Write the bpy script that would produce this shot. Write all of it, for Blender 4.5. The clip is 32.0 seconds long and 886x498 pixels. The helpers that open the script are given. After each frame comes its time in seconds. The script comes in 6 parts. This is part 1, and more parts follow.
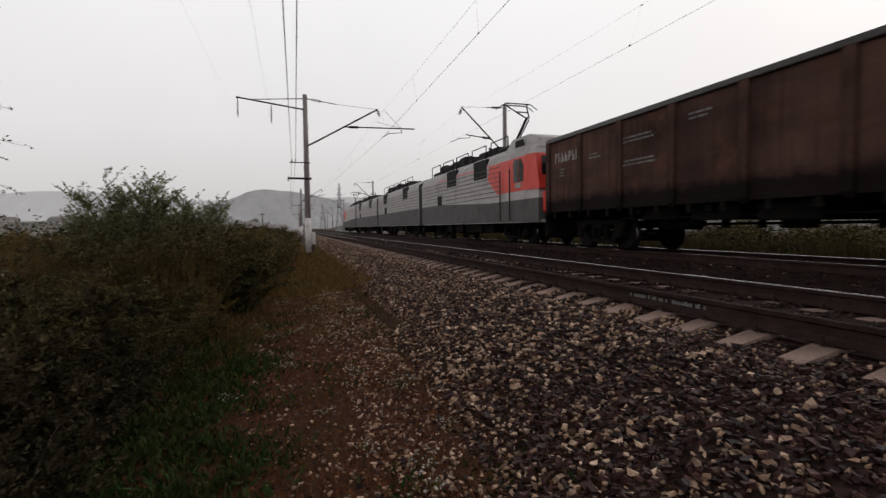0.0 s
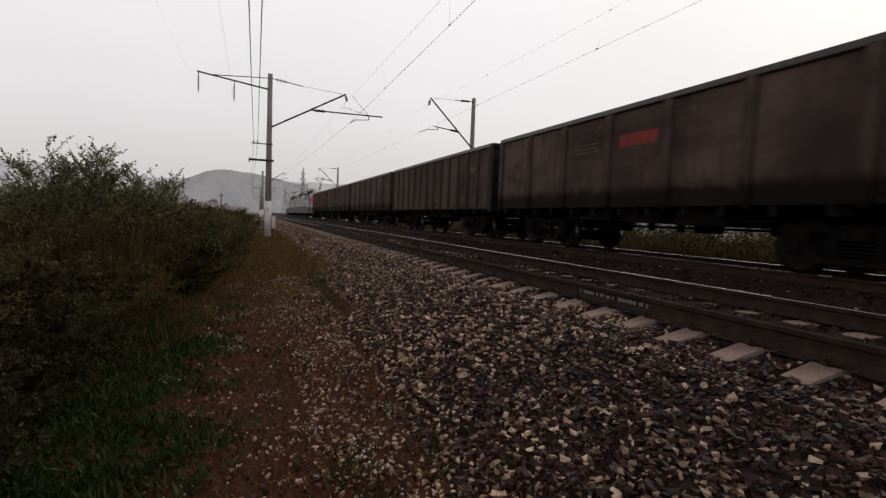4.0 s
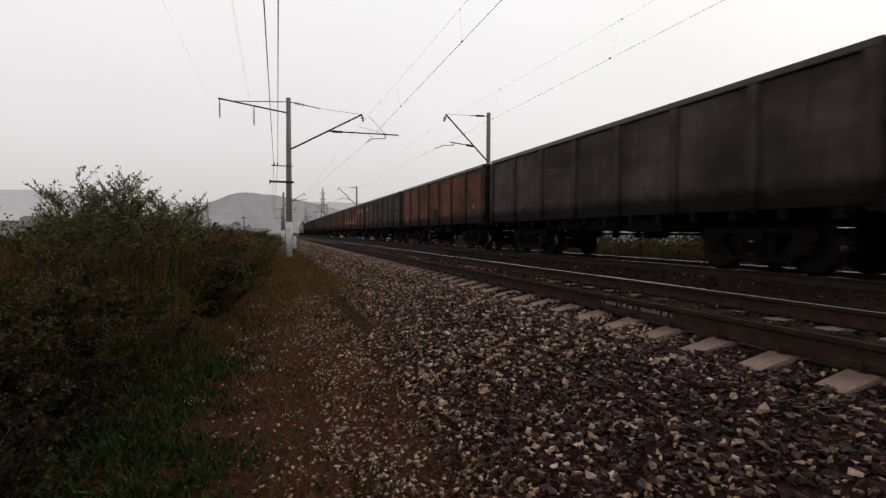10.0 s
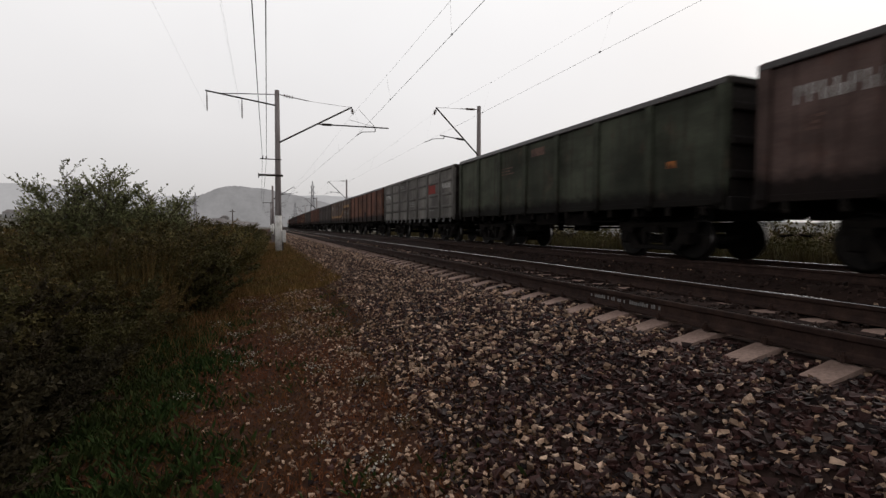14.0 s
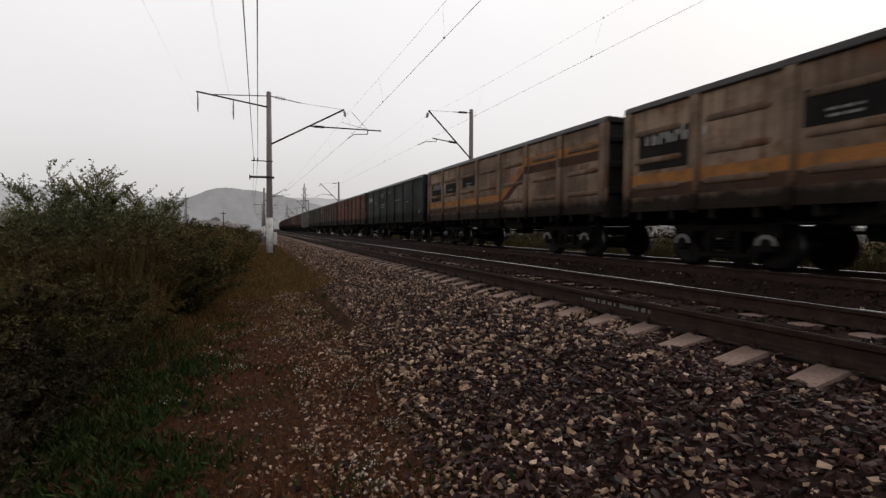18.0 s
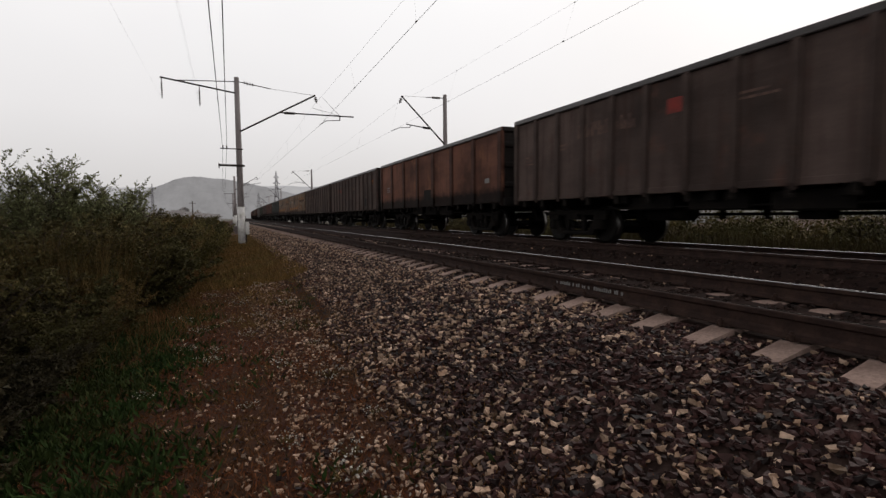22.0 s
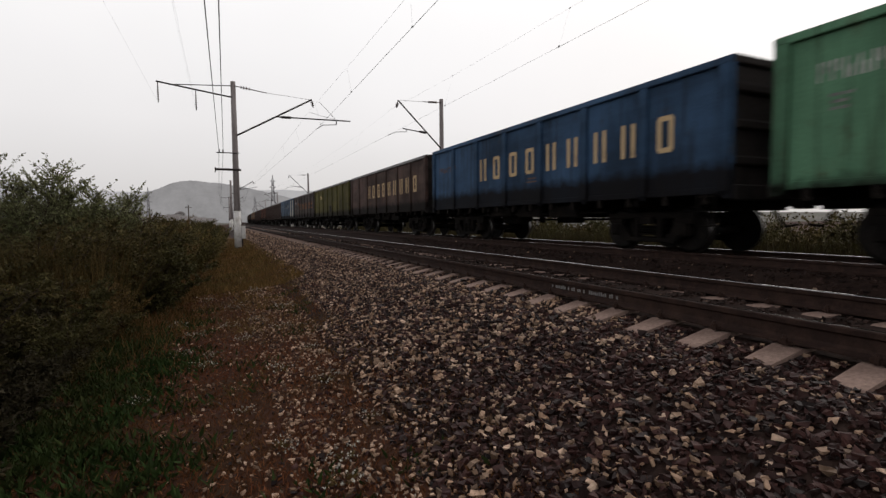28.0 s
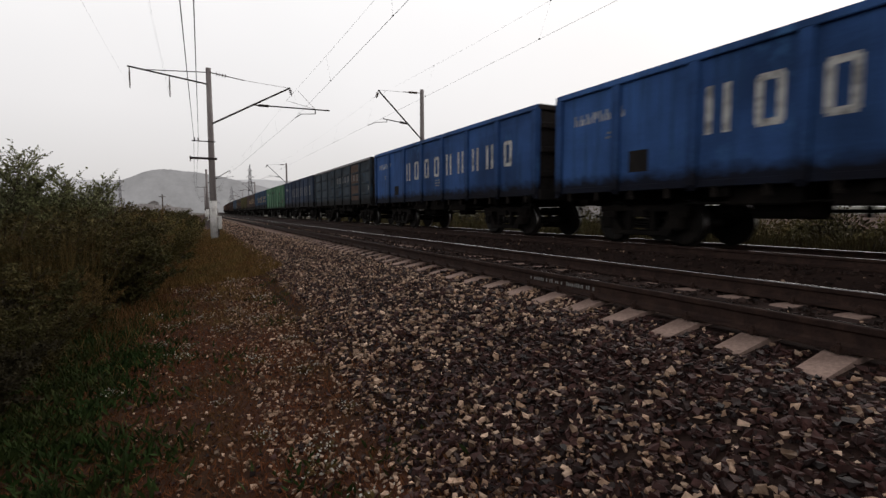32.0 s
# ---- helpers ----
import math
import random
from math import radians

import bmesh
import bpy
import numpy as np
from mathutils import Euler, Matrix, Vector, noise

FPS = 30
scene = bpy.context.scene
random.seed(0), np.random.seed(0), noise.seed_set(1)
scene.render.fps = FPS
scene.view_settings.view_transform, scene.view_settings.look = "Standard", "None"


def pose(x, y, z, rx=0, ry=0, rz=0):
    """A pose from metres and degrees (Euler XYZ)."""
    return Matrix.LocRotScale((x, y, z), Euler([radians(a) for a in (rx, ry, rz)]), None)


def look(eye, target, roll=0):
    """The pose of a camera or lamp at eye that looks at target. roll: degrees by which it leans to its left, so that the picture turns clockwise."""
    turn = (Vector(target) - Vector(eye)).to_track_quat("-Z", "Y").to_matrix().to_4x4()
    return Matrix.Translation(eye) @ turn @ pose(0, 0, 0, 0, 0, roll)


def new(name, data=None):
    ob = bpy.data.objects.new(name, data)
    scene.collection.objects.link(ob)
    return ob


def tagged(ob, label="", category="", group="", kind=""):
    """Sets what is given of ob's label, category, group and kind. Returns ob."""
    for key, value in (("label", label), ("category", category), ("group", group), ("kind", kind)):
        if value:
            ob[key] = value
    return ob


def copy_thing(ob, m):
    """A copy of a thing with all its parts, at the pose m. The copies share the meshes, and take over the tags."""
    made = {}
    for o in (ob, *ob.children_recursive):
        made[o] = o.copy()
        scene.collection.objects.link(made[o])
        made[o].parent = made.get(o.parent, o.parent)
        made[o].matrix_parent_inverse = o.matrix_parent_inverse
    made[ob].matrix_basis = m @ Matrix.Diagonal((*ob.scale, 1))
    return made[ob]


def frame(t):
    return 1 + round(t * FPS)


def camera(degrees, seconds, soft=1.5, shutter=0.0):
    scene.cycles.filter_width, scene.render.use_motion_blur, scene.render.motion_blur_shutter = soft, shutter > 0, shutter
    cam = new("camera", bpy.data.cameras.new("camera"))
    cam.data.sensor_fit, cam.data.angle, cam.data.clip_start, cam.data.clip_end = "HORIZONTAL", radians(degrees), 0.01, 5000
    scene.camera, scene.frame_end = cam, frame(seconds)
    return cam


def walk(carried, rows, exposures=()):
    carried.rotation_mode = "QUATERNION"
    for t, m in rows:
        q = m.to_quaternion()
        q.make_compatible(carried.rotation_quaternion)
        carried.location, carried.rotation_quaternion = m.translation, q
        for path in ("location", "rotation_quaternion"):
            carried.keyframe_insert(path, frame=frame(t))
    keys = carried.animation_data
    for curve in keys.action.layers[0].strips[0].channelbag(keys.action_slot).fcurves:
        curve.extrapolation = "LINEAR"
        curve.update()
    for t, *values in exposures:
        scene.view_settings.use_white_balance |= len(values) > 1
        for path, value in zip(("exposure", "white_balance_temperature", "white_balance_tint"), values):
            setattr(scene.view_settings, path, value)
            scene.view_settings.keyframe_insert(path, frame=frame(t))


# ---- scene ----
cam = camera(84.7, 32.0, soft=1.4, shutter=0.25)
PATH = [
    (0, -0.092, 0.061, 0.731, -17.47, -2.62, -0.75),
    (0.5, -0.071, 0.043, 0.728, -11.22, -2.76, 0.09),
    (1, -0.057, 0.033, 0.726, -10.14, -2.85, -0.20),
    (1.5, -0.055, 0.041, 0.729, -11.62, -2.73, 0.12),
    (2, -0.052, 0.039, 0.727, -12.81, -2.87, -0.18),
    (2.5, -0.051, 0.032, 0.727, -13.88, -3.38, 0.53),
    (3, -0.049, 0.027, 0.723, -14.92, -3.01, 0.42),
    (3.5, -0.033, 0.009, 0.712, -20.26, -3.76, 1.25),
    (5.5, -0.018, 0.006, 0.711, -22.95, -2.54, 2.74),
    (6, -0.009, 0.004, 0.706, -21.56, -1.84, 1.53),
    (6.5, 0.002, 0.002, 0.711, -20.24, -2.97, 0.48),
    (7, 0.002, 0.009, 0.713, -19.22, -3.67, -0.04),
    (7.5, 0.001, 0.005, 0.710, -19.34, -3.01, 0.17),
    (8, 0.002, -0.001, 0.712, -20.03, -2.79, -0.07),
    (8.5, 0.003, -0.001, 0.714, -20.35, -1.98, -0.29),
    (9, 0.000, 0.000, 0.718, -20.24, -1.88, 0.29),
    (9.5, 0.001, 0.000, 0.714, -19.67, -1.89, 0.03),
    (10, 0.001, 0.003, 0.711, -19.40, -1.83, 0.27),
    (10.5, -0.002, 0.010, 0.710, -19.76, -2.26, 0.46),
    (11, -0.003, 0.009, 0.708, -19.92, -2.19, 0.88),
    (11.5, 0.001, 0.006, 0.707, -19.96, -1.81, 0.60),
    (12, 0.002, 0.006, 0.709, -20.13, -1.80, 0.32),
    (12.5, 0.006, 0.003, 0.714, -20.16, -1.85, -0.13),
    (13, 0.008, -0.001, 0.713, -20.24, -2.00, -0.04),
    (13.5, 0.004, 0.001, 0.714, -20.62, -2.49, 0.17),
    (14, 0.004, 0.003, 0.713, -20.52, -2.57, 0.21),
    (14.5, 0.004, 0.003, 0.716, -20.07, -2.49, 0.32),
    (16.5, 0.013, -0.004, 0.713, -20.92, -2.09, 0.60),
    (17, 0.014, 0.001, 0.714, -21.20, -2.09, 0.57),
    (17.5, 0.020, 0.007, 0.715, -21.19, -1.83, 0.60),
    (18, 0.022, 0.011, 0.714, -21.43, -2.23, 0.44),
    (18.5, 0.021, 0.010, 0.711, -21.51, -2.44, 0.44),
    (19, 0.019, 0.007, 0.714, -21.43, -2.56, 0.25),
    (19.5, 0.019, 0.005, 0.716, -22.61, -2.36, 0.84),
    (20, 0.022, 0.003, 0.720, -25.50, -2.80, 1.71),
    (20.5, 0.025, 0.001, 0.718, -27.44, -2.79, 1.15),
    (21, 0.027, -0.001, 0.719, -27.00, -2.95, 0.88),
    (21.5, 0.023, 0.004, 0.718, -26.61, -3.45, 0.09),
    (22, 0.018, 0.009, 0.718, -24.27, -3.82, -0.47),
    (22.5, 0.016, 0.005, 0.719, -23.17, -3.73, -0.49),
    (23, 0.015, 0.008, 0.717, -23.53, -3.78, -0.47),
    (23.5, 0.022, 0.004, 0.713, -23.68, -3.47, -0.46),
    (24, 0.030, 0.002, 0.713, -24.00, -3.69, -1.04),
    (24.5, 0.040, -0.005, 0.717, -24.00, -3.89, -1.19),
    (25, 0.043, -0.012, 0.717, -24.08, -4.06, -1.38),
    (25.5, 0.041, -0.018, 0.719, -24.33, -4.31, -1.08),
    (27.5, 0.026, -0.011, 0.725, -24.26, -3.56, -0.74),
    (28, 0.019, -0.012, 0.722, -24.66, -3.36, -0.50),
    (28.5, 0.014, -0.015, 0.723, -26.00, -3.07, 0.33),
    (29, 0.013, -0.021, 0.731, -28.71, -4.32, 1.81),
    (29.5, 0.012, -0.031, 0.730, -29.75, -4.35, 1.30),
    (30, 0.010, -0.039, 0.730, -29.62, -3.97, 1.21),
    (30.5, 0.008, -0.040, 0.733, -30.28, -3.73, 1.50),
    (31, 0.012, -0.042, 0.733, -30.70, -3.93, 1.10),
    (31.5, 0.012, -0.037, 0.727, -29.01, -4.22, -0.09),
    (32, 0.015, -0.031, 0.724, -27.00, -4.38, -0.12),
]
walk(cam, [(t, pose(x, y, z, 90 + pitch, 0, yaw) @ pose(0, 0, 0, 0, 0, roll)) for t, x, y, z, yaw, pitch, roll in PATH],
     [(0, -0.02), (9, 0.0), (20, 0.05), (32, 0.12)])

# ---------------------------------------------------------------- world, sun
world = bpy.data.worlds.new("overcast")
scene.world = world
world.use_nodes = True
wn, wl = world.node_tree.nodes, world.node_tree.links
sky = wn.new("ShaderNodeTexSky")
sky.sky_type, sky.sun_disc = "NISHITA", False
sky.sun_elevation, sky.sun_rotation = radians(38), radians(70)
sky.air_density, sky.dust_density = 1.0, 4.0
geo = wn.new("ShaderNodeTexCoord")
sep = wn.new("ShaderNodeSeparateXYZ")
wl.new(geo.outputs["Generated"], sep.inputs[0])
ramp = wn.new("ShaderNodeValToRGB")
wl.new(sep.outputs["Z"], ramp.inputs[0])
for k, (p, c) in enumerate(((0.0, (0.57, 0.55, 0.55)), (0.18, (0.765, 0.74, 0.735)), (0.42, (0.9, 0.88, 0.872)), (0.62, (0.605, 0.59, 0.585)), (1.0, (0.103, 0.1, 0.1)))):
    e = ramp.color_ramp.elements[k] if k < 2 else ramp.color_ramp.elements.new(p)
    e.position, e.color = p, (*c, 1)
cloud = wn.new("ShaderNodeTexNoise")
cloud.inputs["Scale"].default_value, cloud.inputs["Detail"].default_value = 2.2, 4.0
wl.new(geo.outputs["Generated"], cloud.inputs["Vector"])
cr = wn.new("ShaderNodeMapRange")
cr.inputs["To Min"].default_value, cr.inputs["To Max"].default_value = 0.93, 1.07
wl.new(cloud.outputs["Fac"], cr.inputs["Value"])
mul = wn.new("ShaderNodeMix")
mul.data_type, mul.blend_type = "RGBA", "MULTIPLY"
mul.inputs["Factor"].default_value = 1.0
wl.new(ramp.outputs["Color"], mul.inputs["A"])
wl.new(cr.outputs["Result"], mul.inputs["B"])
bg1, bg2, add = wn.new("ShaderNodeBackground"), wn.new("ShaderNodeBackground"), wn.new("ShaderNodeAddShader")
bg1.inputs["Strength"].default_value = 1.0
bg2.inputs["Strength"].default_value = 0.01
wl.new(mul.outputs["Result"], bg1.inputs["Color"])
wl.new(sky.outputs["Color"], bg2.inputs["Color"])
wl.new(bg1.outputs[0], add.inputs[0])
wl.new(bg2.outputs[0], add.inputs[1])
wl.new(add.outputs[0], wn["World Output"].inputs["Surface"])
sun = new("sun", bpy.data.lights.new("sun", "SUN"))
sun.data.energy, sun.data.angle, sun.data.color = 0.9, radians(24), (1.0, 0.96, 0.92)
sun.matrix_basis = look((60, 25, 60), (0, 0, 0))
scene.view_settings.exposure = 0.0

# ---------------------------------------------------------------- materials
def shader(name, rough=0.8, metal=0.0, spec=0.3):
    m = bpy.data.materials.new(name)
    m.use_nodes = True
    b = m.node_tree.nodes["Principled BSDF"]
    b.inputs["Roughness"].default_value, b.inputs["Metallic"].default_value = rough, metal
    b.inputs["Specular IOR Level"].default_value = spec
    return m, m.node_tree.nodes, m.node_tree.links, b


def noise_node(n, l, scale, detail=5.0, rough=0.6, coord="Object", stretch=(1, 1, 1)):
    c, mp, t = n.new("ShaderNodeTexCoord"), n.new("ShaderNodeMapping"), n.new("ShaderNodeTexNoise")
    mp.inputs["Scale"].default_value = stretch
    t.inputs["Scale"].default_value, t.inputs["Detail"].default_value, t.inputs["Roughness"].default_value = scale, detail, rough
    l.new(c.outputs[coord], mp.inputs["Vector"])
    l.new(mp.outputs["Vector"], t.inputs["Vector"])
    return t


def mix_node(n, l, fac, a, b, blend="MIX"):
    x = n.new("ShaderNodeMix")
    x.data_type, x.blend_type = "RGBA", blend
    for key, v in (("Factor", fac), ("A", a), ("B", b)):
        if isinstance(v, (int, float)):
            x.inputs[key].default_value = v
        elif isinstance(v, tuple):
            x.inputs[key].default_value = (*v, 1.0)
        else:
            l.new(v, x.inputs[key])
    return x.outputs["Result"]


def step_node(n, l, value, lo, hi):
    r = n.new("ShaderNodeMapRange")
    r.inputs["From Min"].default_value, r.inputs["From Max"].default_value = lo, hi
    l.new(value, r.inputs["Value"])
    return r.outputs["Result"]


def bump_node(n, l, b, value, strength, distance=0.02):
    k = n.new("ShaderNodeBump")
    k.inputs["Strength"].default_value, k.inputs["Distance"].default_value = strength, distance
    l.new(value, k.inputs["Height"])
    l.new(k.outputs["Normal"], b.inputs["Normal"])


def worn(name, base, second, rough=0.8, metal=0.0, scale=1.5, lo=0.45, hi=0.65, fine=30.0, bump=0.3, stretch=(1, 1, 1), spec=0.12, island=0.0):
    """Two colours mixed by broad patches, broken up by fine grain."""
    m, n, l, b = shader(name, rough, metal, spec)
    broad = noise_node(n, l, scale, stretch=stretch)
    grain = noise_node(n, l, fine, 3.0)
    col = mix_node(n, l, step_node(n, l, broad.outputs["Fac"], lo, hi), base, second)
    g = step_node(n, l, grain.outputs["Fac"], 0.2, 0.8)
    v = n.new("ShaderNodeMapRange")
    v.inputs["To Min"].default_value, v.inputs["To Max"].default_value = 0.7, 1.3
    l.new(g, v.inputs["Value"])
    col = mix_node(n, l, 1.0, col, v.outputs["Result"], "MULTIPLY")
    if island:
        gi, oi, ad = n.new("ShaderNodeNewGeometry"), n.new("ShaderNodeObjectInfo"), n.new("ShaderNodeMath")
        ad.operation = "ADD"
        l.new(gi.outputs["Random Per Island"], ad.inputs[0])
        l.new(oi.outputs["Random"], ad.inputs[1])
        fr = n.new("ShaderNodeMath")
        fr.operation = "FRACT"
        l.new(ad.outputs[0], fr.inputs[0])
        r = n.new("ShaderNodeMapRange")
        r.inputs["To Min"].default_value, r.inputs["To Max"].default_value = 1 - island, 1 + island
        l.new(fr.outputs[0], r.inputs["Value"])
        col = mix_node(n, l, 1.0, col, r.outputs["Result"], "MULTIPLY")
    l.new(col, b.inputs["Base Color"])
    if bump:
        bump_node(n, l, b, grain.outputs["Fac"], bump)
    return m


def wagon_paint(name, base, rust, amount, dust=(0.006, 0.0045, 0.004), dusty=0.38, splash=0.3):
    """Old wagon paint: faded and darker sheets, rust patches, vertical runs, coal dust and a ragged splash of dirt along the foot."""
    m, n, l, b = shader(name, 0.72, 0.0, 0.08)
    fade = noise_node(n, l, 0.45, 3.0, stretch=(1, 1, 0.6))
    patch = noise_node(n, l, 1.3, 7.0, 0.65)
    runs = noise_node(n, l, 3.0, 5.0, stretch=(1, 2.6, 0.12))
    dirt = noise_node(n, l, 0.7, 6.0, stretch=(1, 0.6, 1.6))
    seam = noise_node(n, l, 1.0, 2.0, stretch=(0.2, 0.15, 5.0))
    grain = noise_node(n, l, 26.0, 4.0)
    lo, hi = tuple(0.65 * u for u in base), tuple(1.6 * u for u in base)
    col = mix_node(n, l, step_node(n, l, fade.outputs["Fac"], 0.35, 0.65), lo, hi)
    col = mix_node(n, l, step_node(n, l, patch.outputs["Fac"], 0.66 - 0.3 * amount, 0.8 - 0.3 * amount), col, rust)
    x = n.new("ShaderNodeMath")
    x.operation, x.inputs[1].default_value = "MULTIPLY", 0.7
    l.new(step_node(n, l, runs.outputs["Fac"], 0.52, 0.7), x.inputs[0])
    col = mix_node(n, l, x.outputs[0], col, tuple(0.4 * u + 0.3 * v for u, v in zip(rust, dust)))
    x2 = n.new("ShaderNodeMath")
    x2.operation, x2.inputs[1].default_value = "MULTIPLY", 0.14
    l.new(step_node(n, l, seam.outputs["Fac"], 0.55, 0.75), x2.inputs[0])
    col = mix_node(n, l, x2.outputs[0], col, tuple(1.8 * u for u in base))
    y = n.new("ShaderNodeMath")
    y.operation, y.inputs[1].default_value = "MULTIPLY", dusty * 1.5
    l.new(step_node(n, l, dirt.outputs["Fac"], 0.42, 0.68), y.inputs[0])
    col = mix_node(n, l, y.outputs[0], col, dust)
    # ragged splash of ballast dirt above the sill
    co, sp, ed, ad = n.new("ShaderNodeTexCoord"), n.new("ShaderNodeSeparateXYZ"), noise_node(n, l, 3.5, 6.0, 0.7), n.new("ShaderNodeMath")
    l.new(co.outputs["Object"], sp.inputs[0])
    ad.operation = "MULTIPLY_ADD"
    ad.inputs[1].default_value = 0.5
    l.new(ed.outputs["Fac"], ad.inputs[0])
    l.new(sp.outputs["Z"], ad.inputs[2])
    r = n.new("ShaderNodeMapRange")
    r.inputs["From Min"].default_value, r.inputs["From Max"].default_value = 1.52 + splash, 1.78 + splash
    r.inputs["To Min"].default_value, r.inputs["To Max"].default_value = 0.93, 0.0
    l.new(ad.outputs[0], r.inputs["Value"])
    col = mix_node(n, l, r.outputs["Result"], col, dust)
    g = n.new("ShaderNodeMapRange")
    g.inputs["To Min"].default_value, g.inputs["To Max"].default_value = 0.7, 1.3
    l.new(grain.outputs["Fac"], g.inputs["Value"])
    col = mix_node(n, l, 1.0, col, g.outputs["Result"], "MULTIPLY")
    l.new(col, b.inputs["Base Color"])
    bump_node(n, l, b, patch.outputs["Fac"], 0.35, 0.03)
    return m


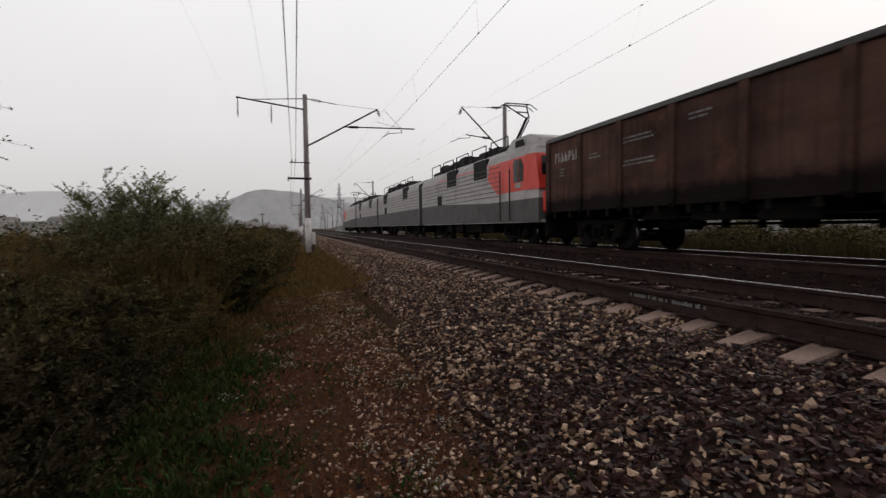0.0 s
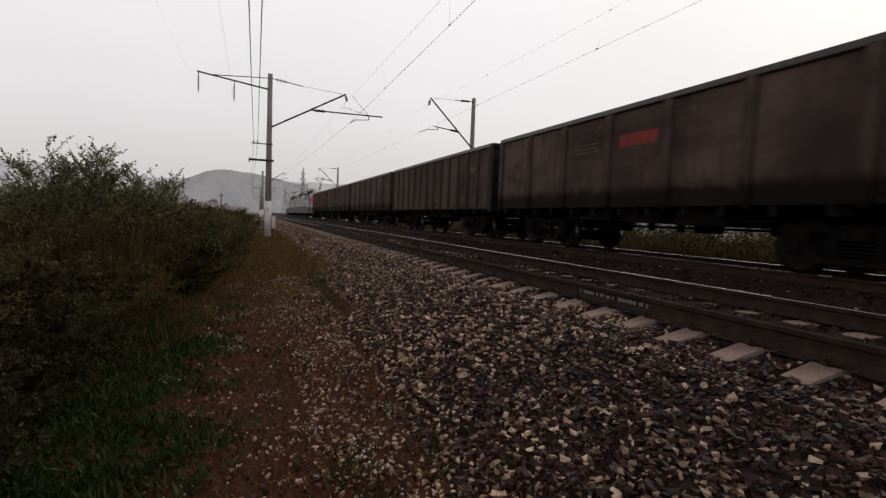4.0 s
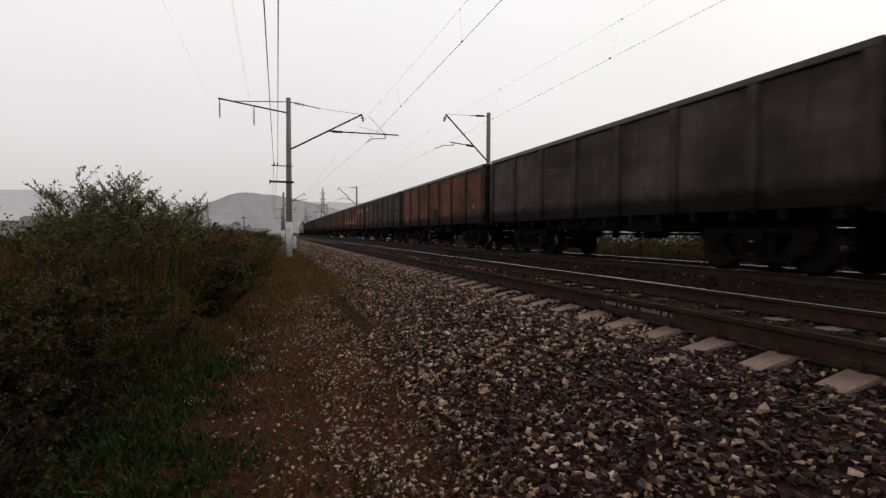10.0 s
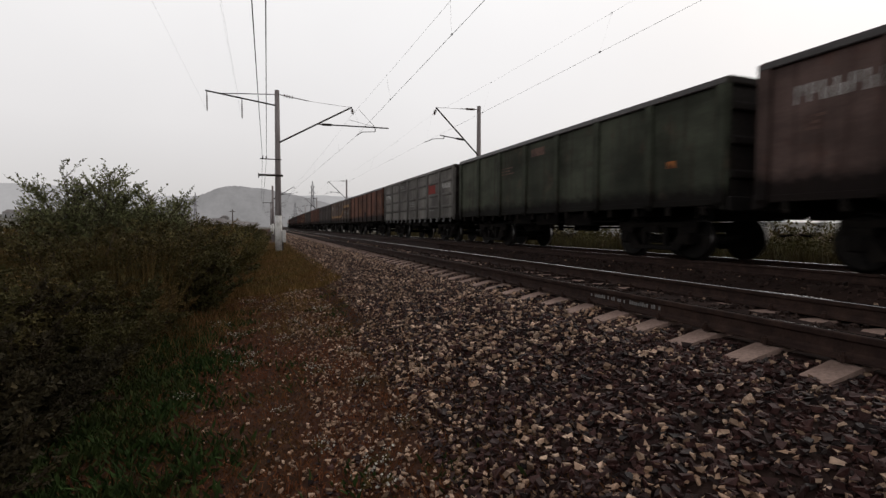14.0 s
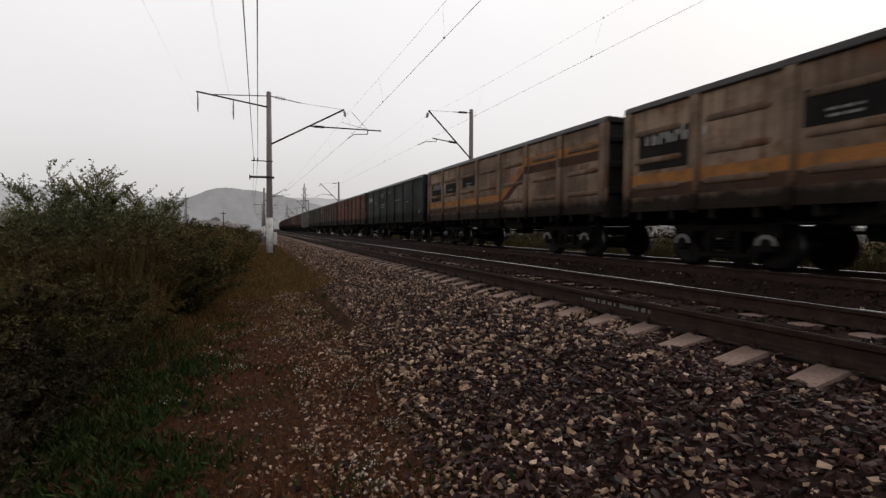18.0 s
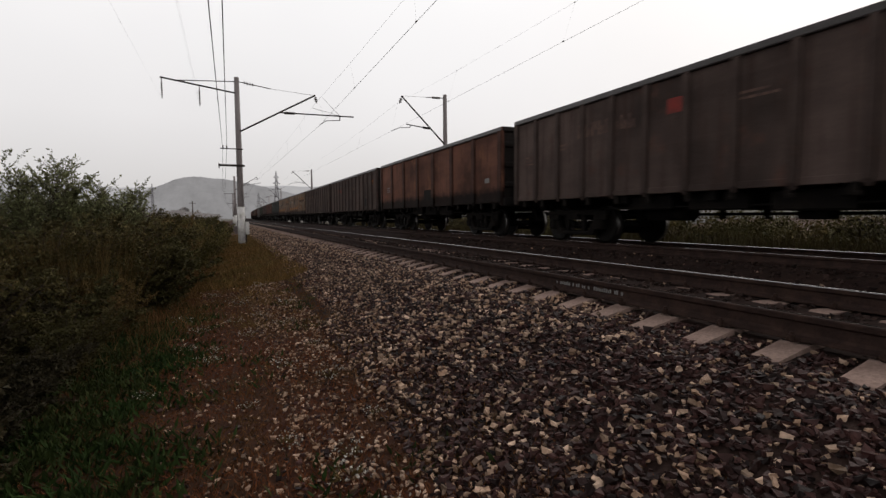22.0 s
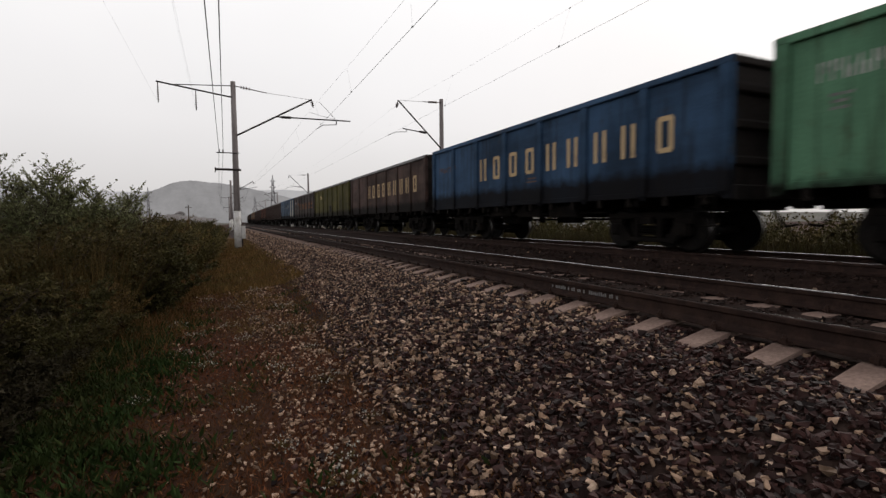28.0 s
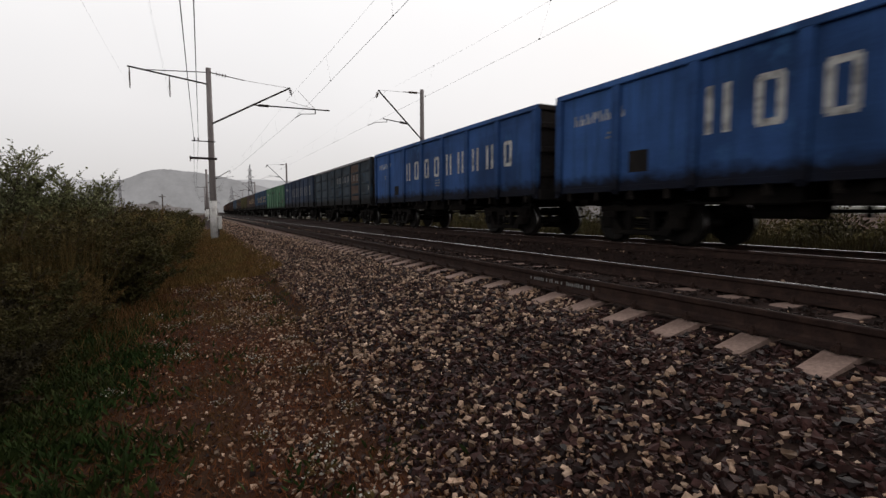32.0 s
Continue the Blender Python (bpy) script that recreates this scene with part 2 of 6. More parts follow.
M = {
    "ground": worn("dry_ground", (0.048, 0.0185, 0.011), (0.036, 0.021, 0.0098), 0.95, scale=0.7, fine=14, bump=0.6),
    "bed": worn("ballast_bed", (0.02, 0.011, 0.0088), (0.032, 0.018, 0.0142), 0.95, scale=2.0, fine=22, bump=0.8),
    "stone_grey": worn("ballast_stone_grey", (0.025, 0.0098, 0.0084), (0.05, 0.022, 0.0185), 0.6, scale=5, fine=40, island=0.8, spec=0.2),
    "stone_oily": worn("oily_track_stone", (0.023, 0.0135, 0.011), (0.044, 0.027, 0.022), 0.8, scale=4, fine=40, island=0.6),
    "stone_tan": worn("ballast_stone_tan", (0.25, 0.158, 0.104), (0.48, 0.345, 0.255), 0.6, scale=4, fine=40, island=0.6),
    "concrete": worn("sleeper_concrete", (0.28, 0.195, 0.162), (0.2, 0.135, 0.112), 0.9, scale=3, fine=35, island=0.15),
    "chord": worn("dusty_top_chord", (0.042, 0.036, 0.035), (0.028, 0.023, 0.022), 0.5, scale=2, fine=20, spec=0.35),
    "mast": worn("mast_concrete", (0.2, 0.175, 0.17), (0.26, 0.235, 0.23), 0.9, scale=2.5, fine=25, stretch=(1, 1, 0.15)),
    "white": worn("mast_whitewash", (0.62, 0.6, 0.58), (0.45, 0.43, 0.4), 0.9, scale=4, fine=30),
    "rail_side": worn("rail_rust", (0.026, 0.015, 0.0125), (0.045, 0.026, 0.02), 0.8, 0.0, scale=6, fine=40),
    "rail_top": worn("rail_running_face", (0.66, 0.64, 0.63), (0.5, 0.48, 0.47), 0.1, 1.0, scale=3, fine=60, bump=0.03),
    "steel": worn("dark_steel", (0.035, 0.03, 0.03), (0.06, 0.045, 0.038), 0.7, 0.3, scale=5, fine=30),
    "wire": worn("wire_copper", (0.05, 0.045, 0.045), (0.07, 0.06, 0.06), 0.6, 0.4, scale=5, fine=30, bump=0),
    "insulator": worn("brown_insulator", (0.05, 0.03, 0.025), (0.08, 0.05, 0.04), 0.3, scale=5, bump=0),
    # grimy steel, coloured darker still for the shade under the wagons
    "bogie": worn("shaded_bogie_grime", (0.0065, 0.0055, 0.005), (0.012, 0.0095, 0.008), 0.9, 0.0, scale=3, fine=20, spec=0.08),
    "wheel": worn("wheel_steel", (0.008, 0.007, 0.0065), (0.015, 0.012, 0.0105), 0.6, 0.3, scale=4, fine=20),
    "tread": worn("wheel_tread", (0.18, 0.17, 0.165), (0.1, 0.095, 0.09), 0.35, 1.0, scale=4, fine=20, bump=0),
    "mark_white": worn("faded_white_lettering", (0.46, 0.45, 0.43), (0.16, 0.155, 0.15), 0.85, scale=5, lo=0.42, hi=0.7, bump=0),
    "mark_cream": worn("cream_lettering", (0.55, 0.4, 0.23), (0.33, 0.23, 0.13), 0.85, scale=3, lo=0.5, hi=0.75, bump=0),
    "mark_orange": worn("rusty_orange_lettering", (0.32, 0.125, 0.04), (0.07, 0.03, 0.018), 0.85, scale=4.5, lo=0.42, hi=0.62, bump=0),
    "mark_red": worn("red_panel_paint", (0.22, 0.04, 0.034), (0.13, 0.04, 0.034), 0.8, scale=3, bump=0),
    "mark_yellow": worn("ochre_stripe_paint", (0.3, 0.18, 0.085), (0.2, 0.115, 0.055), 0.8, scale=2, bump=0),
    "mark_ochre": worn("orange_stripe_paint", (0.3, 0.13, 0.042), (0.17, 0.085, 0.04), 0.8, scale=2.5, bump=0),
    "mark_under": worn("dark_brown_stripe_paint", (0.062, 0.033, 0.022), (0.04, 0.024, 0.018), 0.85, scale=2, bump=0),
    # end sheets coloured dark for the shade between wagons; also dark smudges
    "end_shade_smudge": worn("shaded_end_and_smudge", (0.028, 0.023, 0.021), (0.014, 0.012, 0.0115), 0.85, scale=1.5, fine=20, stretch=(1, 1, 0.4)),
    "mark_dim": worn("faded_pinkish_lettering", (0.13, 0.08, 0.065), (0.07, 0.045, 0.04), 0.85, scale=3, bump=0),
    "mark_pale": worn("bare_pale_panel", (0.42, 0.4, 0.34), (0.3, 0.29, 0.26), 0.8, scale=2.5, bump=0.1),
    "mark_black": worn("black_patch_paint", (0.011, 0.0095, 0.009), (0.02, 0.016, 0.014), 0.85, scale=2.5, bump=0.1),
    "mark_rust": worn("rust_panel_paint", (0.15, 0.075, 0.035), (0.1, 0.05, 0.028), 0.85, scale=2.5, bump=0.1),
    "mark_grey": worn("dull_grey_lettering", (0.2, 0.195, 0.19), (0.09, 0.09, 0.095), 0.85, scale=3, lo=0.5, hi=0.75, bump=0),
    "mark_brown": worn("brown_panel_paint", (0.088, 0.058, 0.046), (0.06, 0.042, 0.036), 0.85, scale=2.5, bump=0.1),
    "loco_red": worn("locomotive_red", (0.74, 0.05, 0.032), (0.64, 0.043, 0.028), 0.4, scale=2, bump=0.02, spec=0.5),
    "loco_grey": worn("locomotive_light_grey", (0.5, 0.475, 0.46), (0.4, 0.375, 0.36), 0.5, scale=1.5, bump=0.05),
    "loco_dark": worn("locomotive_dark_grey", (0.115, 0.11, 0.108), (0.085, 0.08, 0.078), 0.55, scale=1.5, bump=0.05),
    "loco_roof": worn("locomotive_roof_grey", (0.45, 0.43, 0.42), (0.33, 0.31, 0.3), 0.6, scale=1.5, bump=0.05),
    "black": worn("black_equipment", (0.016, 0.016, 0.017), (0.03, 0.028, 0.028), 0.7, scale=4),
    "bark": worn("bark", (0.05, 0.035, 0.025), (0.085, 0.065, 0.05), 0.95, scale=6, stretch=(1, 1, 0.3)),
    "leaf": worn("shrub_leaf", (0.105, 0.09, 0.03), (0.14, 0.108, 0.038), 0.75, scale=0.8, fine=9, bump=0, island=0.35),
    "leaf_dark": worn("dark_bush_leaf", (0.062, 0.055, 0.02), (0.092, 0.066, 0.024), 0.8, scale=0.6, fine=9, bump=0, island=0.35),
    "leaf_fine": worn("fine_tree_leaf", (0.075, 0.075, 0.045), (0.12, 0.12, 0.08), 0.7, scale=1.0, fine=9, bump=0, island=0.5),
    # leaf colour lowered to stand in for shade in the bushes
    "leaf_shade": worn("shaded_bush_leaf", (0.032, 0.026, 0.013), (0.048, 0.033, 0.015), 0.8, scale=0.7, fine=9, bump=0, island=0.5),
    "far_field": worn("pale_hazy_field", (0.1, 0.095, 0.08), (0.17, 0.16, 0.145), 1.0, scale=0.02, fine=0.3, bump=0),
    "leaf_grey": worn("willow_leaf", (0.135, 0.14, 0.062), (0.19, 0.19, 0.1), 0.75, scale=1.0, fine=9, bump=0, island=0.35),
    "leaf_brown": worn("brown_weed_leaf", (0.15, 0.095, 0.035), (0.12, 0.095, 0.032), 0.85, scale=0.8, fine=9, bump=0, island=0.35),
    "grass_dry": worn("dry_red_grass", (0.135, 0.05, 0.021), (0.1, 0.054, 0.019), 0.9, scale=0.9, fine=9, bump=0, island=0.5),
    "grass_green": worn("low_green_grass", (0.022, 0.04, 0.009), (0.036, 0.043, 0.012), 0.85, scale=1.2, fine=9, bump=0, island=0.4),
    "field_weed": worn("ochre_field_weed", (0.062, 0.043, 0.018), (0.038, 0.033, 0.015), 0.9, scale=0.25, fine=9, bump=0, island=0.3),
    "weed_olive": worn("olive_weed", (0.088, 0.06, 0.021), (0.115, 0.062, 0.023), 0.9, scale=0.5, fine=6, bump=0, island=0.4),
    "weed_russet": worn("russet_weed", (0.135, 0.07, 0.027), (0.11, 0.074, 0.025), 0.9, scale=0.6, fine=6, bump=0, island=0.4),
    "weed_ochre": worn("ochre_grass", (0.16, 0.095, 0.032), (0.125, 0.09, 0.03), 0.9, scale=0.5, fine=6, bump=0, island=0.4),
    "flower": worn("small_pale_flower", (0.42, 0.4, 0.35), (0.3, 0.28, 0.24), 0.8, scale=4, bump=0, island=0.3),
    "roof_tile": worn("house_roof", (0.2, 0.18, 0.175), (0.26, 0.25, 0.245), 0.9, scale=0.5, fine=5),
    "plaster": worn("house_wall", (0.28, 0.265, 0.255), (0.22, 0.205, 0.2), 0.9, scale=0.6, fine=5),
    "plaster_white": worn("white_house_wall", (0.36, 0.35, 0.345), (0.3, 0.29, 0.285), 0.9, scale=0.6, fine=5),
    "pylon": worn("pylon_steel", (0.2, 0.19, 0.2), (0.26, 0.25, 0.26), 0.8, scale=1, bump=0),
}


def glass_dark(name):
    m, n, l, b = shader(name, 0.08, 0.0, 0.25)
    b.inputs["Base Color"].default_value = (0.012, 0.013, 0.015, 1)
    return m


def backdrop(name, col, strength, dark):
    """Far hazy land: a plain glowing distance, the haze of the air before it put into its emission colour."""
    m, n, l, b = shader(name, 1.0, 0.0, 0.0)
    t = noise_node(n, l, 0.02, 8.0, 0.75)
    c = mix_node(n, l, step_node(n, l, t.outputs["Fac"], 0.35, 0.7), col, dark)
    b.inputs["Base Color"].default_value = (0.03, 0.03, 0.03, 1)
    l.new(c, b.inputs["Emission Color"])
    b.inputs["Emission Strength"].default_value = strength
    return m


M["glass"] = glass_dark("cab_glass")
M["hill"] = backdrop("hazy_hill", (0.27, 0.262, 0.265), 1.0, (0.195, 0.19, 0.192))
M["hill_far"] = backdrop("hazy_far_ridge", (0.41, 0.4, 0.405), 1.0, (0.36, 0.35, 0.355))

# ---------------------------------------------------------------- mesh helpers
def mesh_of(name, bm, *mats):
    me = bpy.data.meshes.new(name)
    bm.to_mesh(me)
    bm.free()
    for m in mats:
        me.materials.append(m)
    return me


def thing(name, me, label, category, kind="", group=""):
    return tagged(new(name, me), label, category, group, kind)


def part(name, me, parent, m=None, label=""):
    ob = new(name, me)
    ob.parent = parent
    if m is not None:
        ob.matrix_basis = m
    return tagged(ob, label)


def box(bm, x0, x1, y0, y1, z0, z1, mat=0, bevel=0.0):
    vs = [bm.verts.new((x, y, z)) for x in (x0, x1) for y in (y0, y1) for z in (z0, z1)]
    fs = [bm.faces.new([vs[i] for i in q]) for q in ((0, 1, 3, 2), (4, 6, 7, 5), (0, 4, 5, 1), (2, 3, 7, 6), (0, 2, 6, 4), (1, 5, 7, 3))]
    for f in fs:
        f.material_index = mat
    if bevel:
        es = {e for f in fs for e in f.edges}
        for f in bmesh.ops.bevel(bm, geom=list(es), offset=bevel, segments=1, affect="EDGES")["faces"]:
            f.material_index = mat
    return fs


def cyl(bm, a, b, r, n=10, r2=None, mat=0, caps=True):
    a, b = Vector(a), Vector(b)
    r2 = r if r2 is None else r2
    d = (b - a).normalized()
    u = d.orthogonal().normalized()
    v = d.cross(u)
    ring = [[bm.verts.new(p + (u * math.cos(k) + v * math.sin(k)) * q) for k in (2 * math.pi * i / n for i in range(n))] for p, q in ((a, r), (b, r2))]
    for i in range(n):
        f = bm.faces.new((ring[0][i], ring[0][(i + 1) % n], ring[1][(i + 1) % n], ring[1][i]))
        f.material_index, f.smooth = mat, n > 6
    if caps:
        for q in (list(reversed(ring[0])), ring[1]):
            bm.faces.new(q).material_index = mat


def extrude_y(bm, profile, y0, y1, mat=0, mats=None):
    """A closed x, z outline (counter-clockwise seen from -y) drawn out along y."""
    a = [bm.verts.new((x, y0, z)) for x, z in profile]
    b = [bm.verts.new((x, y1, z)) for x, z in profile]
    n = len(profile)
    for i in range(n):
        f = bm.faces.new((a[i], a[(i + 1) % n], b[(i + 1) % n], b[i]))
        f.material_index = mats[i] if mats else mat
    bm.faces.new(list(reversed(a))).material_index = mat
    bm.faces.new(b).material_index = mat


def box_mesh(name, x0, x1, y0, y1, z0, z1, mat, bevel=0.0):
    bm = bmesh.new()
    box(bm, x0, x1, y0, y1, z0, z1, 0, bevel)
    return mesh_of(name, bm, mat)


def raw_mesh(name, verts, faces, mat):
    me = bpy.data.meshes.new(name)
    me.from_pydata(verts, [], faces)
    me.materials.append(mat)
    return me


# ---------------------------------------------------------------- plan
XN, XT, HALF = 4.56, 9.84, 0.795          # track centres, half the distance of rail heads
SPACING, SLEEPER_PHASE = 0.543, 3.72      # sleepers
TOE, CREST = 1.15, 2.85                   # foot and top of the ballast shoulder


BEND_Y, BEND_R = 60.0, 4500.0             # the line runs straight to here, then bends gently away


def bend(y):
    """Sideways shift of the line at y."""
    return max(0.0, min(y, 700.0) - BEND_Y) ** 2 / (2 * BEND_R)


def bend_turn(y):
    """Turn of the line at y, in degrees."""
    return -math.degrees(math.atan(max(0.0, min(y, 700.0) - BEND_Y) / BEND_R))


def ground_z(x, y):
    """Height of the ground: field, path, ballast shoulder, the two track beds and the field beyond."""
    x -= bend(y)
    pts = ((-60, -1.5), (-9, -1.45), (-4, -1.15), (-0.8, -0.95), (TOE, -0.8), (CREST, -0.3), (3.3, -0.295), (3.7, -0.235), (3.88, -0.225), (4.0, -0.19), (5.15, -0.2), (5.25, -0.21), (5.5, -0.18), (6.0, -0.19), (6.7, -0.4), (7.6, -0.4), (8.25, -0.19), (11.4, -0.19), (13.4, -1.0), (40, -1.4), (120, -1.6))
    for (xa, za), (xb, zb) in zip(pts, pts[1:]):
        if x <= xb:
            z = za + (zb - za) * min(max((x - xa) / (xb - xa), 0), 1)
            break
    else:
        z = pts[-1][1]
    side = min(max((abs(x - 5) - 45) / 90, 0), 1)
    z += side * side * (3 - 2 * side) * 0.03 * max(0, min(y, 800) - 200)
    w = 0.05 if x < TOE or x > 13 else 0.02
    return z + w * noise.noise((x * 0.9, y * 0.5, 0.0)) + (0.15 * noise.noise((x * 0.13, y * 0.13, 3.0)) if x < -2 or x > 14 else 0)


def build_ground():
    xs = [-3000, -800, -200, -60, -30, -18, -12, -9, -7, -5.5, -4.5, -3.6, -2.8, -2.1, -1.5, -1.0, -0.6, -0.2, 0.2, 0.55, 0.85, TOE, 1.5, 1.85, 2.2, 2.55, CREST, 3.4, 3.7, 3.88, 4.0, 4.56, 5.15, 5.25, 5.5, 6.0, 6.7, 7.15, 7.6, 8.25, 9.84, 11.4, 12.2, 13.4, 15, 18, 22, 28, 40, 60, 120, 400, 1200, 3000]
    ys = [-1500, -400, -100, -40, -15, -6] + [-3 + 0.45 * k for k in range(60)] + [24 + 1.6 * k for k in range(30)] + [75, 90, 110, 140, 170, 200, 250, 300, 370, 450, 560, 700, 1100, 1800, 3500]
    verts = [(x + bend(y), y, ground_z(x + bend(y), y)) for y in ys for x in xs]
    nx = len(xs)
    faces = [(j * nx + i, j * nx + i + 1, (j + 1) * nx + i + 1, (j + 1) * nx + i) for j in range(len(ys) - 1) for i in range(nx - 1)]
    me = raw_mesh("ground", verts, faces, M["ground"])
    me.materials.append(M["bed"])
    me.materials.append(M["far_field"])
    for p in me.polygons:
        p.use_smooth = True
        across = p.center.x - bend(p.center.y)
        # far ground: distance haze put into a paler base colour
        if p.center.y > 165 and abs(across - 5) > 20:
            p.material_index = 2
        if TOE - 0.05 <= across <= 12.9:
            p.material_index = 1
    thing("ground", me, "trackside ground of dry soil, grass and dark ballast", "ground", "structure")


build_ground()

# ---------------------------------------------------------------- rails
def rail_mesh(length0, length1, gauge):
    """A worn rail: foot, web and head, head top at z = 0; the corner on the gauge side is polished by the flanges."""
    # outline from the foot on the gauge side (+x) round to the foot on the field side
    half = [(0.075, -0.18), (0.075, -0.168), (0.02, -0.15), (0.009, -0.13), (0.009, -0.06), (0.034, -0.045), (0.037, -0.012), (0.034, -0.006), (0.03, -0.002), (0.012, 0.0)]
    prof = half + [(-x, z) for x, z in reversed(half)]
    n = len(prof)
    bm = bmesh.new()
    ys = [length0] + [0.0, BEND_Y] + [BEND_Y + 20 * k for k in range(1, 33)] + [length1]
    rings = [[bm.verts.new((x + bend(y), y, z)) for x, z in prof] for y in ys]
    for a, b in zip(rings, rings[1:]):
        for i in range(n):
            bm.faces.new((a[i], a[(i + 1) % n], b[(i + 1) % n], b[i])).material_index = 1 if i in ((7, 8, 9) if gauge > 0 else (9, 10, 11)) else 0
    bmesh.ops.recalc_face_normals(bm, faces=bm.faces[:])
    return mesh_of("rail", bm, M["rail_side"], M["rail_top"])


rail_me = {s: rail_mesh(-400, 1600, -s) for s in (-1, 1)}
tracks = []
for name, x in (("near", XN), ("far", XT)):
    base = tagged(new("railway_track"), "broad-gauge railway track bending gently away on concrete sleepers in stone ballast", "track", "railway tracks", "structure")
    base.location = (x, 0, 0)
    tracks.append(base)
    for s in (-1, 1):
        part("rail", rail_me[s], base, pose(s * HALF, 0, 0), "rusty steel rail with a polished running face")


def sleeper_mesh():
    """A concrete sleeper, waisted in the middle, its ends sloping down."""
    bm = bmesh.new()
    sec = [(-1.24, 0.125, -0.29, 0.09), (-1.21, 0.13, -0.272, 0.095), (-0.86, 0.13, -0.2, 0.1), (-0.5, 0.13, -0.19, 0.1), (-0.35, 0.11, -0.235, 0.085), (0.35, 0.11, -0.235, 0.085), (0.5, 0.13, -0.19, 0.1), (0.86, 0.13, -0.2, 0.1), (1.21, 0.13, -0.272, 0.095), (1.24, 0.125, -0.29, 0.09)]
    rings = [[bm.verts.new(p) for p in ((x, -w, -0.36), (x, w, -0.36), (x, t, z), (x, -t, z))] for x, w, z, t in sec]
    for a, b in zip(rings, rings[1:]):
        for i in range(4):
            bm.faces.new((a[i], a[(i + 1) % 4], b[(i + 1) % 4], b[i]))
    bm.faces.new(list(reversed(rings[0])))
    bm.faces.new(rings[-1])
    bmesh.ops.recalc_face_normals(bm, faces=bm.faces[:])
    return mesh_of("sleeper", bm, M["concrete"])


def clip_mesh():
    """Two rail clips with bolts and the pad, either side of one rail."""
    bm = bmesh.new()
    for s in (-1, 1):
        box(bm, s * 0.055 - 0.03, s * 0.055 + 0.05 * s + 0.03, -0.05, 0.05, -0.19, -0.155, 0, 0.006)
        cyl(bm, (s * 0.1, 0, -0.19), (s * 0.1, 0, -0.115), 0.014, 6)
        cyl(bm, (s * 0.1, 0, -0.15), (s * 0.1, 0, -0.132), 0.024, 6)
    return mesh_of("rail_clip", bm, M["rail_side"])


sleeper_me, clip_me = sleeper_mesh(), clip_mesh()

# ---------------------------------------------------------------- wagons
LB, BX, ZB, ZT = 13.15, 1.57, 1.16, 3.6     # body length, half width, underside and top of the sides
MESHES = {}


def shared(key, make):
    if key not in MESHES:
        MESHES[key] = make()
    return MESHES[key]


def wheelset_mesh():
    bm = bmesh.new()
    cyl(bm, (-1.05, 0, 0), (1.05, 0, 0), 0.085, 10)
    for s in (-1, 1):
        cyl(bm, (s * 0.72, 0, 0), (s * 0.755, 0, 0), 0.505, 28)
        cyl(bm, (s * 0.755, 0, 0), (s * 0.86, 0, 0), 0.478, 28, 0.47, 1)
        cyl(bm, (s * 0.86, 0, 0), (s * 0.875, 0, 0), 0.47, 28, 0.4)
        cyl(bm, (s * 0.875, 0, 0), (s * 0.9, 0, 0), 0.16, 12)
        for k in range(6):
            a = k * math.pi / 3
            cyl(bm, (s * 0.865, 0.3 * math.cos(a), 0.3 * math.sin(a)), (s * 0.884, 0.3 * math.cos(a), 0.3 * math.sin(a)), 0.05, 6)
    return mesh_of("wheelset", bm, M["wheel"], M["tread"])


def bogie_mesh():
    """Three-piece bogie: two cast side frames with spring openings, the bolster and brake beams."""
    bm = bmesh.new()
    for s in (-1, 1):
        x0, x1 = s * 1.02 - 0.07, s * 1.02 + 0.07
        for y0, y1, z0, z1 in ((-1.2, 1.2, 0.72, 0.86), (-0.62, 0.62, 0.2, 0.3), (-1.16, -0.7, 0.6, 0.74), (0.7, 1.16, 0.6, 0.74), (-0.38, -0.26, 0.28, 0.74), (0.26, 0.38, 0.28, 0.74)):
            box(bm, x0, x1, y0, y1, z0, z1, 0, 0.02)
        for q in (-1, 1):
            for u0, z0, u1, z1 in ((0.6, 0.25, 0.92, 0.66),):
                vs = []
                for x in (x0, x1):
                    vs.append([bm.verts.new((x, q * a, b)) for a, b in ((u0, z0 - 0.05), (u0 + 0.12, z0 - 0.05), (u1 + 0.1, z1), (u1 - 0.12, z1), (u0 - 0.1, z0 + 0.05))])
                bm.faces.new(vs[0])
                bm.faces.new(vs[1])
                for i in range(5):
                    bm.faces.new((vs[0][i], vs[0][(i + 1) % 5], vs[1][(i + 1) % 5], vs[1][i]))
            box(bm, s * 1.02 - 0.12, s * 1.02 + 0.12, q * 0.925 - 0.14, q * 0.925 + 0.14, 0.34, 0.62, 0, 0.03)
            cyl(bm, (s * 1.06, q * 0.925, 0.475), (s * 1.16, q * 0.925, 0.475), 0.12, 12, 0.1)
        for y in (-0.16, 0, 0.16):
            for k in range(5):
                cyl(bm, (s * 1.02, y, 0.3 + k * 0.06), (s * 1.02, y, 0.33 + k * 0.06), 0.075, 8)
    box(bm, -1.15, 1.15, -0.2, 0.2, 0.6, 0.78, 0, 0.02)
    for y in (-0.42, 0.42):
        box(bm, -0.8, 0.8, y - 0.05, y + 0.05, 0.35, 0.45)
    bmesh.ops.recalc_face_normals(bm, faces=bm.faces[:])
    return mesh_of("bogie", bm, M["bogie"])


